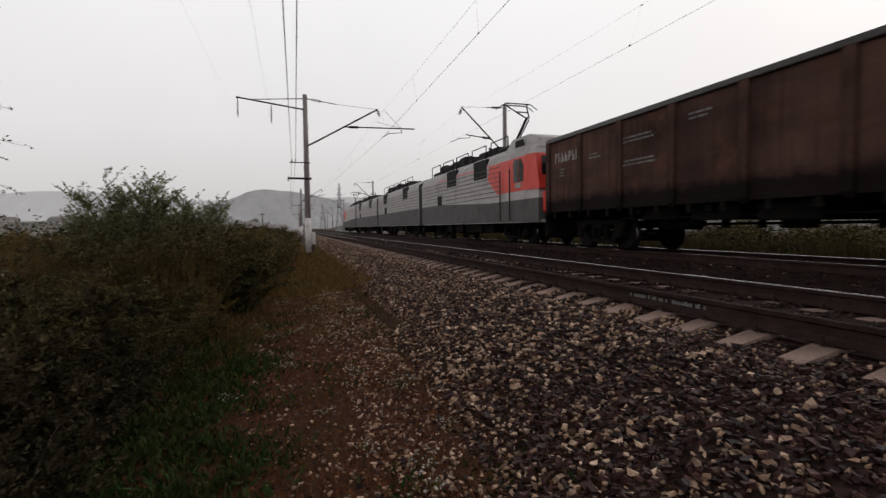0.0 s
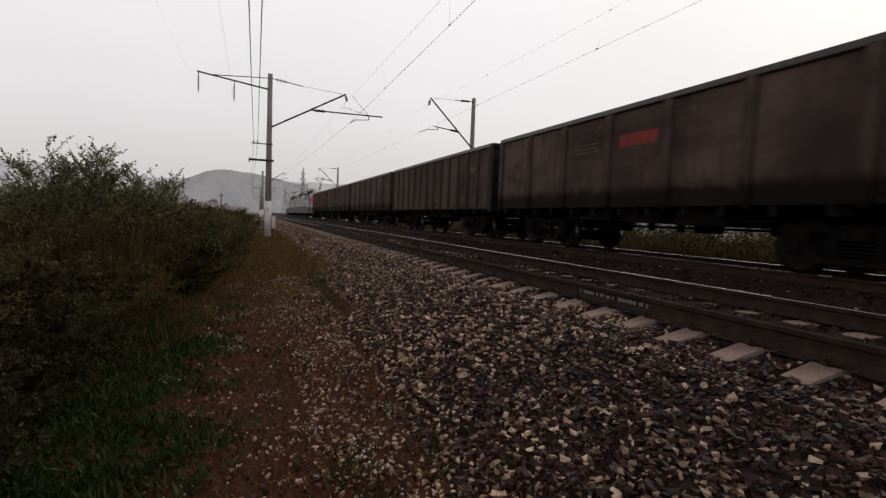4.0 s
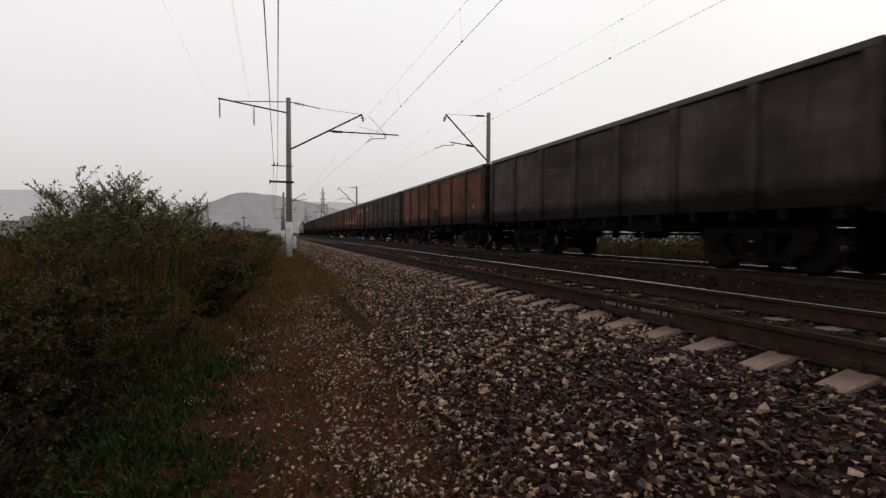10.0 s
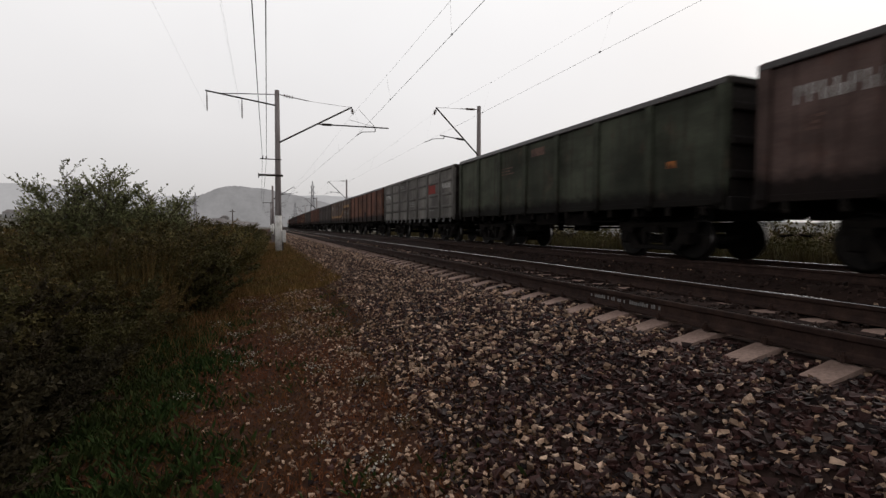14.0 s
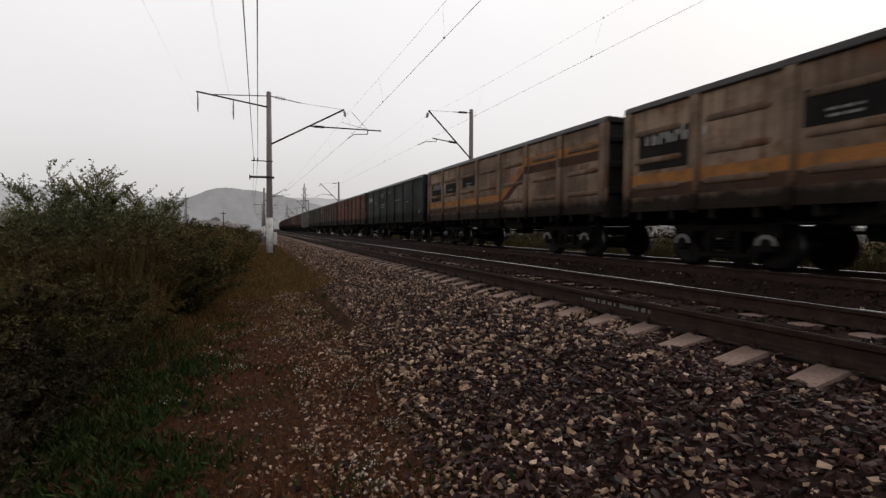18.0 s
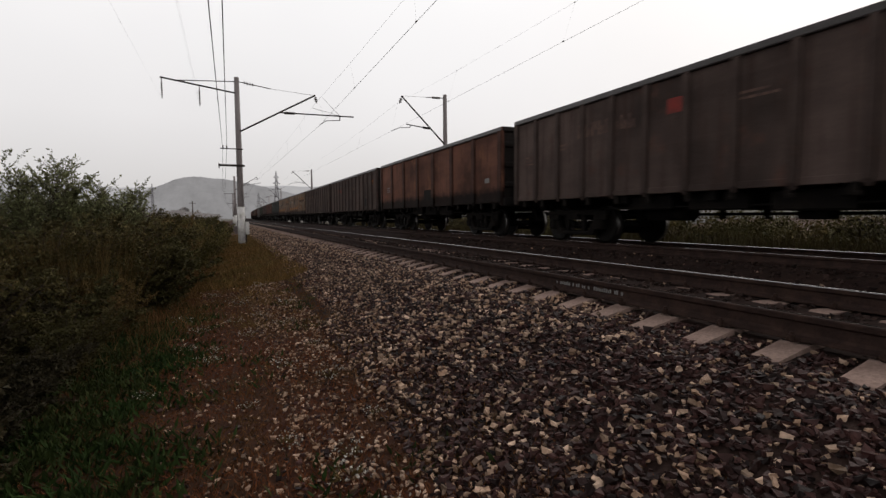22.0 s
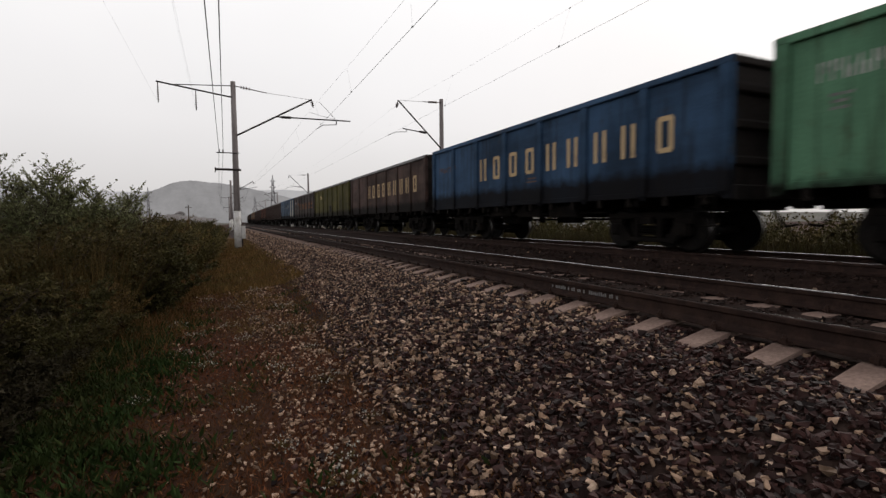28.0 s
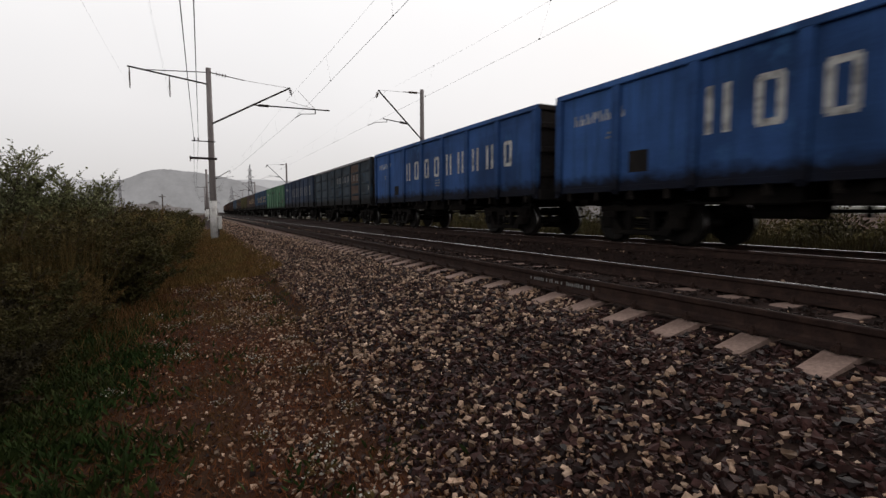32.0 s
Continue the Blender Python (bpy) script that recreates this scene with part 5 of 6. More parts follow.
    part("gangway", shared("gangway", lambda: box_mesh("gangway", -1.56, 1.56, 0, 0.88, 0.9, 3.6, M["black"], 0.03)), base, pose(0, h, 0), "black rubber gangway bellows")
    bm = bmesh.new()
    box(bm, -1.3, 1.3, -3.2, 3.2, 0.42, 0.86, 0, 0.03)
    # long inner block added to shut out background light under the floor
    box(bm, -0.6, 0.6, -h + 0.5, h - 0.5, 0.4, 0.86, 0, 0.03)
    for y in (-2.2, 0.4, 2.1):
        box(bm, -1.45, -1.2, y, y + 0.8, 0.45, 0.84, 0, 0.03)
    part("equipment_box", mesh_of("equipment_box", bm, M["bogie"]), base)
    return base


LOCO = []
for k in range(4):
    ob = loco_section(k in (0, 3))
    LOCO.append((ob, 15.35 + LS / 2 + 16.6 * k, 180 if k == 3 else 0))

# ---------------------------------------------------------------- catenary masts and wires
def pole(bm, x, z0, z1, r0, r1, mat=0):
    cyl(bm, (x, 0, z0), (x, 0, z1), r0, 14, r1, mat)


def discs(bm, a, b, n, r):
    a, b = Vector(a), Vector(b)
    d = (b - a).normalized()
    for k in range(n):
        p = a.lerp(b, (k + 0.5) / n)
        cyl(bm, p - d * 0.03, p + d * 0.03, r, 10, r * 0.35)


def bm_part(name, draw, mat, parent, label=""):
    bm = bmesh.new()
    draw(bm)
    return part(name, mesh_of(name, bm, M[mat]), parent, None, label)


def mast_low():
    """A shorter concrete mast farther along, with a cantilever over the track only."""
    ob = tagged(new("catenary_mast"), "short concrete catenary mast with one steel cantilever arm", "catenary mast", "catenary masts along the field side")
    bm_part("pole", lambda b: pole(b, 1.83, -1.2, 7.6, 0.2, 0.15), "mast", ob)
    bm_part("whitewash", lambda b: pole(b, 1.83, -1.1, 1.2, 0.204, 0.195), "white", ob, "flaking whitewashed foot")
    bm_part("cantilever", lambda b: cyl(b, (1.95, -0.1, 5.4), (5.3, -0.1, 7.55), 0.05, 8), "steel", ob)
    bm_part("registration_arm", lambda b: cyl(b, (2.9, -0.1, 6.1), (5.9, -0.1, 6.6), 0.035, 8), "steel", ob)
    def susp(b):
        cyl(b, (5.3, -0.1, 7.55), (5.4, -0.1, 7.1), 0.02, 6)
        discs(b, (5.32, -0.1, 7.45), (5.38, -0.1, 7.15), 3, 0.11)
    bm_part("suspension_insulator", susp, "insulator", ob)
    bm_part("line_bracket", lambda b: cyl(b, (0.2, -0.15, 4.74), (2.0, -0.15, 4.74), 0.035, 6), "steel", ob)
    return ob


def mast_near():
    """Concrete mast with whitewashed foot, a feeder arm on the field side and a cantilever over the track."""
    ob = tagged(new("catenary_mast"), "tapered concrete catenary mast with a whitewashed foot and steel arms", "catenary mast", "catenary masts along the field side")
    bm_part("pole", lambda b: pole(b, 1.0, -1.2, 8.87, 0.2, 0.135), "mast", ob)
    bm_part("whitewash", lambda b: pole(b, 1.0, -1.1, 1.38, 0.204, 0.192), "white", ob, "flaking whitewashed foot")
    bm_part("feeder_arm", lambda b: cyl(b, (0.9, -0.1, 7.95), (-2.88, -0.1, 8.46), 0.045, 8), "steel", ob)
    bm_part("arm_stay", lambda b: cyl(b, (0.9, -0.1, 8.6), (-2.0, -0.1, 8.38), 0.025, 6), "steel", ob)
    for x, z in ((-2.8, 8.42), (-0.95, 8.15)):
        def hang(b, x=x, z=z):
            cyl(b, (x, -0.1, z), (x, -0.1, z - 1.1), 0.025, 6)
            discs(b, (x, -0.1, z - 0.25), (x, -0.1, z - 1.0), 6, 0.06)
        bm_part("insulator", hang, "insulator", ob)
    def strain(b):
        cyl(b, (1.05, -0.1, 8.62), (2.85, -0.1, 8.38), 0.025, 6)
        discs(b, (1.35, -0.1, 8.58), (1.95, -0.1, 8.5), 4, 0.13)
        cyl(b, (2.85, -0.1, 8.38), (5.44, -0.1, 8.22), 0.01, 5)
    bm_part("strain_rod", strain, "insulator", ob)
    bm_part("cantilever", lambda b: cyl(b, (1.12, -0.1, 5.78), (5.46, -0.1, 8.24), 0.05, 8), "steel", ob)
    def reg(b):
        cyl(b, (3.37, -0.1, 7.03), (7.84, -0.1, 7.1), 0.04, 8)
        cyl(b, (3.6, -0.1, 7.03), (4.2, -0.1, 7.04), 0.075, 8)
        cyl(b, (6.95, -0.1, 7.1), (6.95, -0.1, 6.82), 0.03, 6)
        cyl(b, (6.95, -0.1, 6.82), (6.1, -0.1, 6.74), 0.022, 6)
        cyl(b, (6.1, -0.1, 6.74), (5.7, -0.1, 6.46), 0.022, 6)
    bm_part("registration_arm", reg, "steel", ob)
    def susp(b):
        cyl(b, (5.44, -0.1, 8.22), (5.55, -0.1, 7.75), 0.02, 6)
        discs(b, (5.46, -0.1, 8.12), (5.53, -0.1, 7.82), 3, 0.11)
        cyl(b, (5.9, -0.1, 8.15), (6.95, -0.1, 7.1), 0.012, 5)
        cyl(b, (5.3, -0.1, 7.45), (6.9, -0.1, 7.12), 0.01, 5)
    bm_part("suspension_insulator", susp, "insulator", ob)
    def brackets(b):
        box(b, -0.1, 1.28, -0.2, -0.1, 3.72, 3.84)
        box(b, -0.12, -0.06, -0.2, -0.1, 3.6, 3.9)
    bm_part("cross_bracket", brackets, "steel", ob)
    def upper(b):
        cyl(b, (0.0, -0.15, 4.74), (1.22, -0.15, 4.74), 0.03, 6)
        for x in (0.15, 0.35):
            cyl(b, (x, -0.15, 4.74), (x, -0.15, 4.92), 0.035, 6)
    bm_part("line_bracket", upper, "steel", ob)
    bm_part("junction_box", lambda b: box(b, 1.2, 1.42, -0.12, 0.12, -0.25, 0.5, 0, 0.02), "white", ob, "small pale junction box")
    bm_part("cable_pipe", lambda b: cyl(b, (1.24, 0, -1.0), (1.24, 0, -0.2), 0.04, 6), "steel", ob)
    return ob


def mast_far():
    """Concrete mast beyond the tracks with a cantilever towards the rear track."""
    ob = tagged(new("catenary_mast"), "concrete catenary mast with a sloping steel cantilever beyond the tracks", "catenary mast", "catenary masts beyond the tracks")
    bm_part("pole", lambda b: pole(b, 14.3, -1.2, 9.12, 0.19, 0.135), "mast", ob)
    bm_part("cantilever", lambda b: cyl(b, (14.18, -0.1, 5.75), (11.08, -0.1, 8.74), 0.05, 8), "steel", ob)
    def strain(b):
        cyl(b, (14.2, -0.1, 8.86), (12.85, -0.1, 8.8), 0.025, 6)
        cyl(b, (13.9, -0.1, 8.85), (13.3, -0.1, 8.82), 0.07, 8)
        cyl(b, (12.85, -0.1, 8.8), (11.1, -0.1, 8.74), 0.01, 5)
    bm_part("strain_rod", strain, "insulator", ob)
    def reg(b):
        cyl(b, (13.25, -0.1, 6.7), (11.4, -0.1, 6.9), 0.035, 8)
        cyl(b, (13.1, -0.1, 6.72), (12.6, -0.1, 6.77), 0.075, 8)
        cyl(b, (11.7, -0.1, 6.87), (11.65, -0.1, 6.7), 0.025, 6)
        cyl(b, (11.65, -0.1, 6.7), (10.9, -0.1, 6.63), 0.02, 6)
        cyl(b, (10.9, -0.1, 6.63), (10.35, -0.1, 6.38), 0.02, 6)
    bm_part("registration_arm", reg, "steel", ob)
    def susp(b):
        cyl(b, (11.1, -0.1, 8.72), (10.95, -0.1, 8.2), 0.02, 6)
        discs(b, (11.05, -0.1, 8.55), (10.97, -0.1, 8.25), 3, 0.11)
    bm_part("suspension_insulator", susp, "insulator", ob)
    return ob


SPAN, Y0 = 56.5, 31.17
near0, far0 = mast_near(), mast_far()
near0.matrix_basis = far0.matrix_basis = pose(0, Y0, 0)
low0 = mast_low()
for k in (-2, -1, 1, 2, 3, 4, 5, 6):
    y = Y0 + SPAN * k
    at = pose(bend(y), y, 0, 0, 0, bend_turn(y))
    if k == 1:
        low0.matrix_basis = at
    else:
        copy_thing(near0 if k < 0 else low0, at)
    copy_thing(far0, at)


def wire(name, label, pts_at, r, sag=0.0, k0=-2, k1=6):
    """A wire from mast to mast; pts_at gives x and z at a mast."""
    bm = bmesh.new()
    n = 12
    for k in range(k0, k1):
        (xa, za), (xb, zb) = pts_at(k), pts_at(k + 1)
        pts = []
        for i in range(n + 1):
            f = i / n
            pts.append((xa + (xb - xa) * f + bend(Y0 + SPAN * (k + f)), Y0 + SPAN * (k + f), za + (zb - za) * f - sag * 4 * f * (1 - f)))
        for a, b in zip(pts, pts[1:]):
            cyl(bm, a, b, r, 5, caps=False)
    return thing(name, mesh_of(name, bm, M["wire"]), label, "wire", group="overhead wires")


wire("contact_wire", "thin dark contact wire over the front track", lambda k: (5.7 if k % 2 == 0 else 4.75, 6.45), 0.007)
wire("contact_wire", "thin dark contact wire over the rear track", lambda k: (10.3, 6.36), 0.0045)
wire("messenger_wire", "sagging messenger wire over the front track", lambda k: (5.45 if k % 2 == 0 else 5.2, 7.75), 0.0035, 0.35)
wire("messenger_wire", "sagging messenger wire over the rear track", lambda k: (10.75, 8.2), 0.0025, 0.6)
for x in (-0.14, 0.09):
    wire("feeder_wire", "dark power line strung along the masts", lambda k, x=x: (x + (0.27 if k >= 0 else -0.32), 4.92), 0.011, 0.3)
for x, z in ((-2.8, 7.32), (-0.97, 7.06), (-0.93, 7.06)):
    wire("feeder_wire", "thin faint power line hung from the mast arms", lambda k, x=x, z=z: (x, z), 0.0016, 0.3, -2, 0)
bm = bmesh.new()
for k in range(-4, 30):
    y = 13.76 + 7.87 * k
    f = (y - Y0) / SPAN
    odd, f = math.floor(f) % 2, f - math.floor(f)
    x = 5.7 + (4.75 - 5.7) * (1 - f if odd else f) + bend(y)
    cyl(bm, (x, y, 6.45), (5.35 + bend(y), y, 7.75 - 0.35 * 4 * f * (1 - f)), 0.0022, 5)
    cyl(bm, (x, y - 0.035, 6.46), (x, y + 0.035, 6.46), 0.026, 6)
    y = 13.16 + 8.85 * k
    f = (y - Y0) / SPAN
    f -= math.floor(f)
    top = (10.75 + bend(y), y, 8.2 - 0.6 * 4 * f * (1 - f))
    cyl(bm, (10.3 + bend(y), y, 6.36), top, 0.0012, 5)
    cyl(bm, (10.3 + bend(y), y - 0.035, 6.37), (10.3 + bend(y), y + 0.035, 6.37), 0.024, 6)
    cyl(bm, (top[0], y - 0.03, top[2]), (top[0], y + 0.03, top[2]), 0.018, 6)
thing("wire_droppers", mesh_of("wire_droppers", bm, M["wire"]), "short vertical droppers and clamps between the overhead wires", "wire", "stuff")


# ---------------------------------------------------------------- pylons
def pylon(x, y, h, w, arms=0.45):
    ob = tagged(new("lattice_pylon"), "grey steel lattice power pylon in the hazy distance", "pylon", "power pylons")
    ob.matrix_basis = pose(x, y, ground_z(x, y) - 0.5)
    bm = bmesh.new()
    r = h * 0.006
    lev = [(0, w), (0.25, w * 0.72), (0.45, w * 0.5), (0.62, w * 0.34), (0.76, w * 0.26), (0.88, w * 0.2), (1.0, 0.04)]
    for (a, wa), (b, wb) in zip(lev, lev[1:]):
        ca = [(sx * wa, sy * wa, a * h) for sx, sy in ((-1, -1), (1, -1), (1, 1), (-1, 1))]
        cb = [(sx * wb, sy * wb, b * h) for sx, sy in ((-1, -1), (1, -1), (1, 1), (-1, 1))]
        for i in range(4):
            cyl(bm, ca[i], cb[i], r, 4)
            cyl(bm, ca[i], cb[(i + 1) % 4], r * 0.6, 4)
            cyl(bm, ca[(i + 1) % 4], cb[i], r * 0.6, 4)
    part("tower", mesh_of("tower", bm, M["pylon"]), ob)
    for z, l in ((0.64, 0.2 * arms), (0.76, 0.15 * arms), (0.88, 0.11 * arms)):
        bm = bmesh.new()
        for s in (-1, 1):
            cyl(bm, (0, 0, z * h), (s * l * h, 0, z * h), r, 4)
            cyl(bm, (0, 0, z * h + 0.04 * h), (s * l * h, 0, z * h), r * 0.7, 4)
        part("crossarm", mesh_of("crossarm", bm, M["pylon"]), ob)


pylon(29, 300, 29.5, 2.2)
pylon(-33.8, 300, 21.5, 1.1)
pylon(33, 520, 27, 3.0)

# ---------------------------------------------------------------- far land
def ridge(name, label, y, x0, x1, step, height, mat, depth):
    verts, faces = [], []
    n = int((x1 - x0) / step) + 1
    for i in range(n):
        x = x0 + i * step
        z = height(x)
        for j, f in enumerate((0.0, 0.45, 0.75, 0.93, 1.0)):
            verts.append((x, y + depth * f, -25 + (z + 25) * math.sin(f * math.pi / 2) ** 0.9 + (5 * noise.noise((x * 0.02, j * 0.7, y * 0.001)) if 0 < j < 4 else 0)))
    for i in range(n - 1):
        for j in range(4):
            a = i * 5 + j
            faces.append((a, a + 5, a + 6, a + 1))
    me = raw_mesh(name, verts, faces, M[mat])
    for p in me.polygons:
        p.use_smooth = True
    thing(name, me, label, "hill", "structure")


def bump_at(x, c, w):
    return math.exp(-(((x - c) / w) ** 2))


HILL = ((-420, 10), (-330, 25), (-240, 55), (-185, 78), (-161, 88), (-118, 105), (-90, 112), (-50, 115), (-6, 113), (40, 106), (87, 98), (152, 82), (200, 70), (320, 58), (700, 55), (1500, 50))


def hill_top(x):
    z = float(np.interp(x, [a for a, _ in HILL], [b for _, b in HILL]))
    return z + 1.6 * noise.noise((x * 0.03, 0, 0)) + 1.6 * noise.noise((x * 0.14, 5, 0)) + 0.8 * noise.noise((x * 0.4, 8, 0))


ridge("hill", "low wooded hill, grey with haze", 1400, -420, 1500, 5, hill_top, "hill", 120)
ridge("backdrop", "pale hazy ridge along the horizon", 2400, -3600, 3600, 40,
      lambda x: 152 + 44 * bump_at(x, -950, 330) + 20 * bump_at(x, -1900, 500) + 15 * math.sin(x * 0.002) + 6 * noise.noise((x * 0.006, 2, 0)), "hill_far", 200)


def house(x, y, w, d, h, turn, wall, roof="roof_tile"):
    ob = tagged(new("house"), f"small {'white' if wall == 'plaster_white' else 'pale'} house with a pitched roof, far off in haze", "house", "distant houses")
    ob.matrix_basis = pose(x, y, ground_z(x, y) - 0.6, 0, 0, turn)
    bm = bmesh.new()
    box(bm, -w / 2, w / 2, -d / 2, d / 2, 0, h)
    part("wall", mesh_of("wall", bm, M[wall]), ob)
    bm = bmesh.new()
    e = 0.35
    extrude_y(bm, [(-w / 2 - e, h - 0.05), (w / 2 + e, h - 0.05), (0, h + w * 0.32)], -d / 2 - e, d / 2 + e)
    bmesh.ops.recalc_face_normals(bm, faces=bm.faces[:])
    part("roof", mesh_of("roof", bm, M[roof]), ob)
    for s in (-1, 1):
        for q in (-0.25, 0.25):
            part("window", box_mesh("window", q * w - 0.5, q * w + 0.5, s * d / 2 - 0.05, s * d / 2 + 0.05, h * 0.35, h * 0.7, M["glass"]), ob)
            part("window", box_mesh("window", s * w / 2 - 0.05, s * w / 2 + 0.05, q * d - 0.5, q * d + 0.5, h * 0.35, h * 0.7, M["glass"]), ob)


rnd = random.Random(3)
for k in range(60):
    y = rnd.uniform(330, 820)
    x = rnd.uniform(-0.62, 0.14) * y
    if -8 < x - bend(y) < 22:
        x += 45
    house(x, y, rnd.uniform(7, 11), rnd.uniform(8, 14), rnd.uniform(3, 5.5), rnd.uniform(0, 180), rnd.choice(("plaster", "plaster_white", "plaster", "plaster")))
for x, y, w, d, h in ((-16, 150, 5, 12, 3.0), (-60, 340, 9, 34, 4.0), (-120, 420, 8, 26, 4.5), (75, 95, 7, 9, 2.4), (93, 92, 8, 10, 2.4), (112, 90, 8, 10, 2.4)):
    house(x, y, w, d, h, 90 if d > 11 else rnd.uniform(60, 110), "plaster_white", "roof_tile")


def post_pole(x, y, h):
    ob = tagged(new("wooden_pole"), "plain grey wooden utility pole in the field", "pole", "utility poles")
    ob.matrix_basis = pose(x, y, ground_z(x, y) - 0.2)
    bm = bmesh.new()
    cyl(bm, (0, 0, 0), (0, 0, h), 0.13, 8, 0.1)
    part("shaft", mesh_of("shaft", bm, M["bark"]), ob)
    bm = bmesh.new()
    box(bm, -0.6, 0.6, -0.05, 0.05, h - 0.5, h - 0.38)
    part("crossarm", mesh_of("crossarm", bm, M["bark"]), ob)


for x, y, h in ((-26, 44, 4.6), (-11, 75, 5.0), (-6, 120, 6), (24, 140, 7), (26, 210, 8)):
    post_pole(x, y, h)

# ---------------------------------------------------------------- plants
def leaf_mesh(name, pos, dirs, length, width, mat, rng):
    """Many small folded leaves: arrays of base points and pointing directions."""
    n = len(pos)
    d = dirs / np.linalg.norm(dirs, axis=1, keepdims=True)
    side = np.cross(d, rng.normal(size=(n, 3)))
    side /= np.linalg.norm(side, axis=1, keepdims=True) + 1e-9
    up = np.cross(side, d)
    ln = length * rng.uniform(0.6, 1.3, (n, 1))
    wd = width * rng.uniform(0.6, 1.3, (n, 1))
    mid = pos + d * ln * 0.45
    v = np.stack([pos, mid + side * wd + up * wd * 0.35, pos + d * ln, mid - side * wd + up * wd * 0.35], 1).reshape(-1, 3)
    idx = np.arange(n) * 4
    tri = np.stack([idx, idx + 1, idx + 2, idx, idx + 2, idx + 3], 1).reshape(-1)
    me = bpy.data.meshes.new(name)
    me.vertices.add(len(v))
    me.vertices.foreach_set("co", v.ravel())
    me.loops.add(len(tri))
    me.loops.foreach_set("vertex_index", tri.astype(np.int32))
    me.polygons.add(len(tri) // 3)
    me.polygons.foreach_set("loop_start", np.arange(0, len(tri), 3, dtype=np.int32))
    me.update(calc_edges=True)
    me.materials.append(mat)
    return me


def spray_shrub(name, label, h, r, stems, twigs, per_twig, leaf, wide, mat, seed, bare=0.15, flat=0.0, upright=0.55, category="shrub", reach=1.0):
    """A shrub of leaning stems with leafy twigs that spray outwards; gaps show between them."""
    rng = np.random.default_rng(seed)
    ob = tagged(new(name), label, category, "trackside shrubs")
    bm = bmesh.new()
    lp, ld = [], []
    for s in range(stems):
        a = rng.uniform(0, 2 * math.pi)
        lean = rng.uniform(0.1, 1.0) * r
        hh = h * rng.uniform(0.6, 1.0) * (1 - 0.25 * lean / r)
        p0 = np.array([math.cos(a), math.sin(a), 0]) * rng.uniform(0, 0.25) * r
        pts = []
        for i in range(7):
            f = i / 6
            wob = rng.normal(size=3) * 0.03 * h * f
            pts.append(p0 + np.array([math.cos(a) * lean * f**1.3, math.sin(a) * lean * f**1.3, hh * f]) + wob)
        rad = 0.007 * h + 0.004
        for i in range(6):
            cyl(bm, pts[i], pts[i + 1], rad * (1 - i / 7), 5, rad * (1 - (i + 1) / 7), caps=False)
        for w in range(twigs):
            f = rng.uniform(bare, 1.0)
            k = min(int(f * 6), 5)
            q = pts[k] + (pts[k + 1] - pts[k]) * (f * 6 - k)
            ta = a + rng.normal() * 1.3
            d = np.array([math.cos(ta), math.sin(ta), rng.normal() * 0.35 + upright * (1 - flat)])
            d /= np.linalg.norm(d)
            tl = reach * h * rng.uniform(0.1, 0.3) * (1.15 - 0.5 * f)
            end = q + d * tl + np.array([0, 0, -0.12 * tl])
            cyl(bm, q, end, 0.005, 3, 0.002, caps=False)
            g = rng.uniform(0.1, 1.05, per_twig)[:, None]
            lp.append(q + (end - q) * g + rng.normal(size=(per_twig, 3)) * 0.012)
            ld.append(d * 0.7 + rng.normal(size=(per_twig, 3)) * 0.6)
    part("trunk", mesh_of("trunk", bm, M["bark"]), ob)
    part("leaves", leaf_mesh("leaves", np.concatenate(lp), np.concatenate(ld), leaf, wide, M[mat], rng), ob)
    return ob


def set_on_ground(ob, x, y, turn=0.0, s=1.0, sink=0.05):
    ob.scale = (s, s, s)
    ob.location = (x, y, ground_z(x, y) - sink)
    ob.rotation_euler = (0, 0, radians(turn))
    return ob


def copy_plant(ob, x, y, turn, s):
    c = copy_thing(ob, pose(0, 0, 0))
    set_on_ground(c, x, y, turn, s)
    return c


# the broad willow-like shrub before the town
for k, (x, y, h, r, label) in enumerate(((-4.05, 12.8, 3.3, 0.62, "grey-green willow shrub with upright leafy sprays"), (-3.3, 12.9, 3.45, 0.6, "tall grey-green willow shrub, open at its foot"), (-2.25, 12.7, 3.05, 0.7, "spreading green willow shrub in the field edge"), (-2.8, 12.5, 2.5, 0.6, "low dense willow shrub at the field edge"))):
    set_on_ground(spray_shrub("willow_shrub", label, h, r, 19, 30, 24, 0.066, 0.0145, "leaf_grey", 11 + k, 0.45 if k < 3 else 0.2, 0, 1.3), x, y, 20 + 60 * k)
# the small tree at the edge of the thicket, long fine leaves on level sprays
set_on_ground(spray_shrub("small_tree", "small dark tree with fine leaves on level sprays", 6.1, 1.0, 44, 64, 36, 0.05, 0.0105, "leaf_fine", 15, 0.42, 0.9, 0.3, "tree", 0.92), -4.5, 5.4, 30)

proto = [
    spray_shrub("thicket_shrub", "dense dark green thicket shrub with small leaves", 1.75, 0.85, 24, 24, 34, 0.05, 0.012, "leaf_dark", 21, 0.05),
    spray_shrub("thicket_shrub", "tangled dull green thicket shrub", 1.6, 0.9, 24, 24, 34, 0.048, 0.011, "leaf", 22, 0.05),
    spray_shrub("thicket_shrub", "brown-tinged thicket of tall dry weeds", 1.5, 0.7, 34, 20, 30, 0.055, 0.008, "leaf_brown", 23, 0.05, 0, 0.9),
    spray_shrub("thicket_shrub", "low dense shrub, its leaf colour darkened for shade", 1.3, 1.0, 26, 24, 32, 0.055, 0.014, "leaf_shade", 25, 0.03),
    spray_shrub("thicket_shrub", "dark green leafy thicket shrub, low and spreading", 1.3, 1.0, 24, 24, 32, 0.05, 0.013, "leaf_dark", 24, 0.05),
]
rnd = random.Random(5)
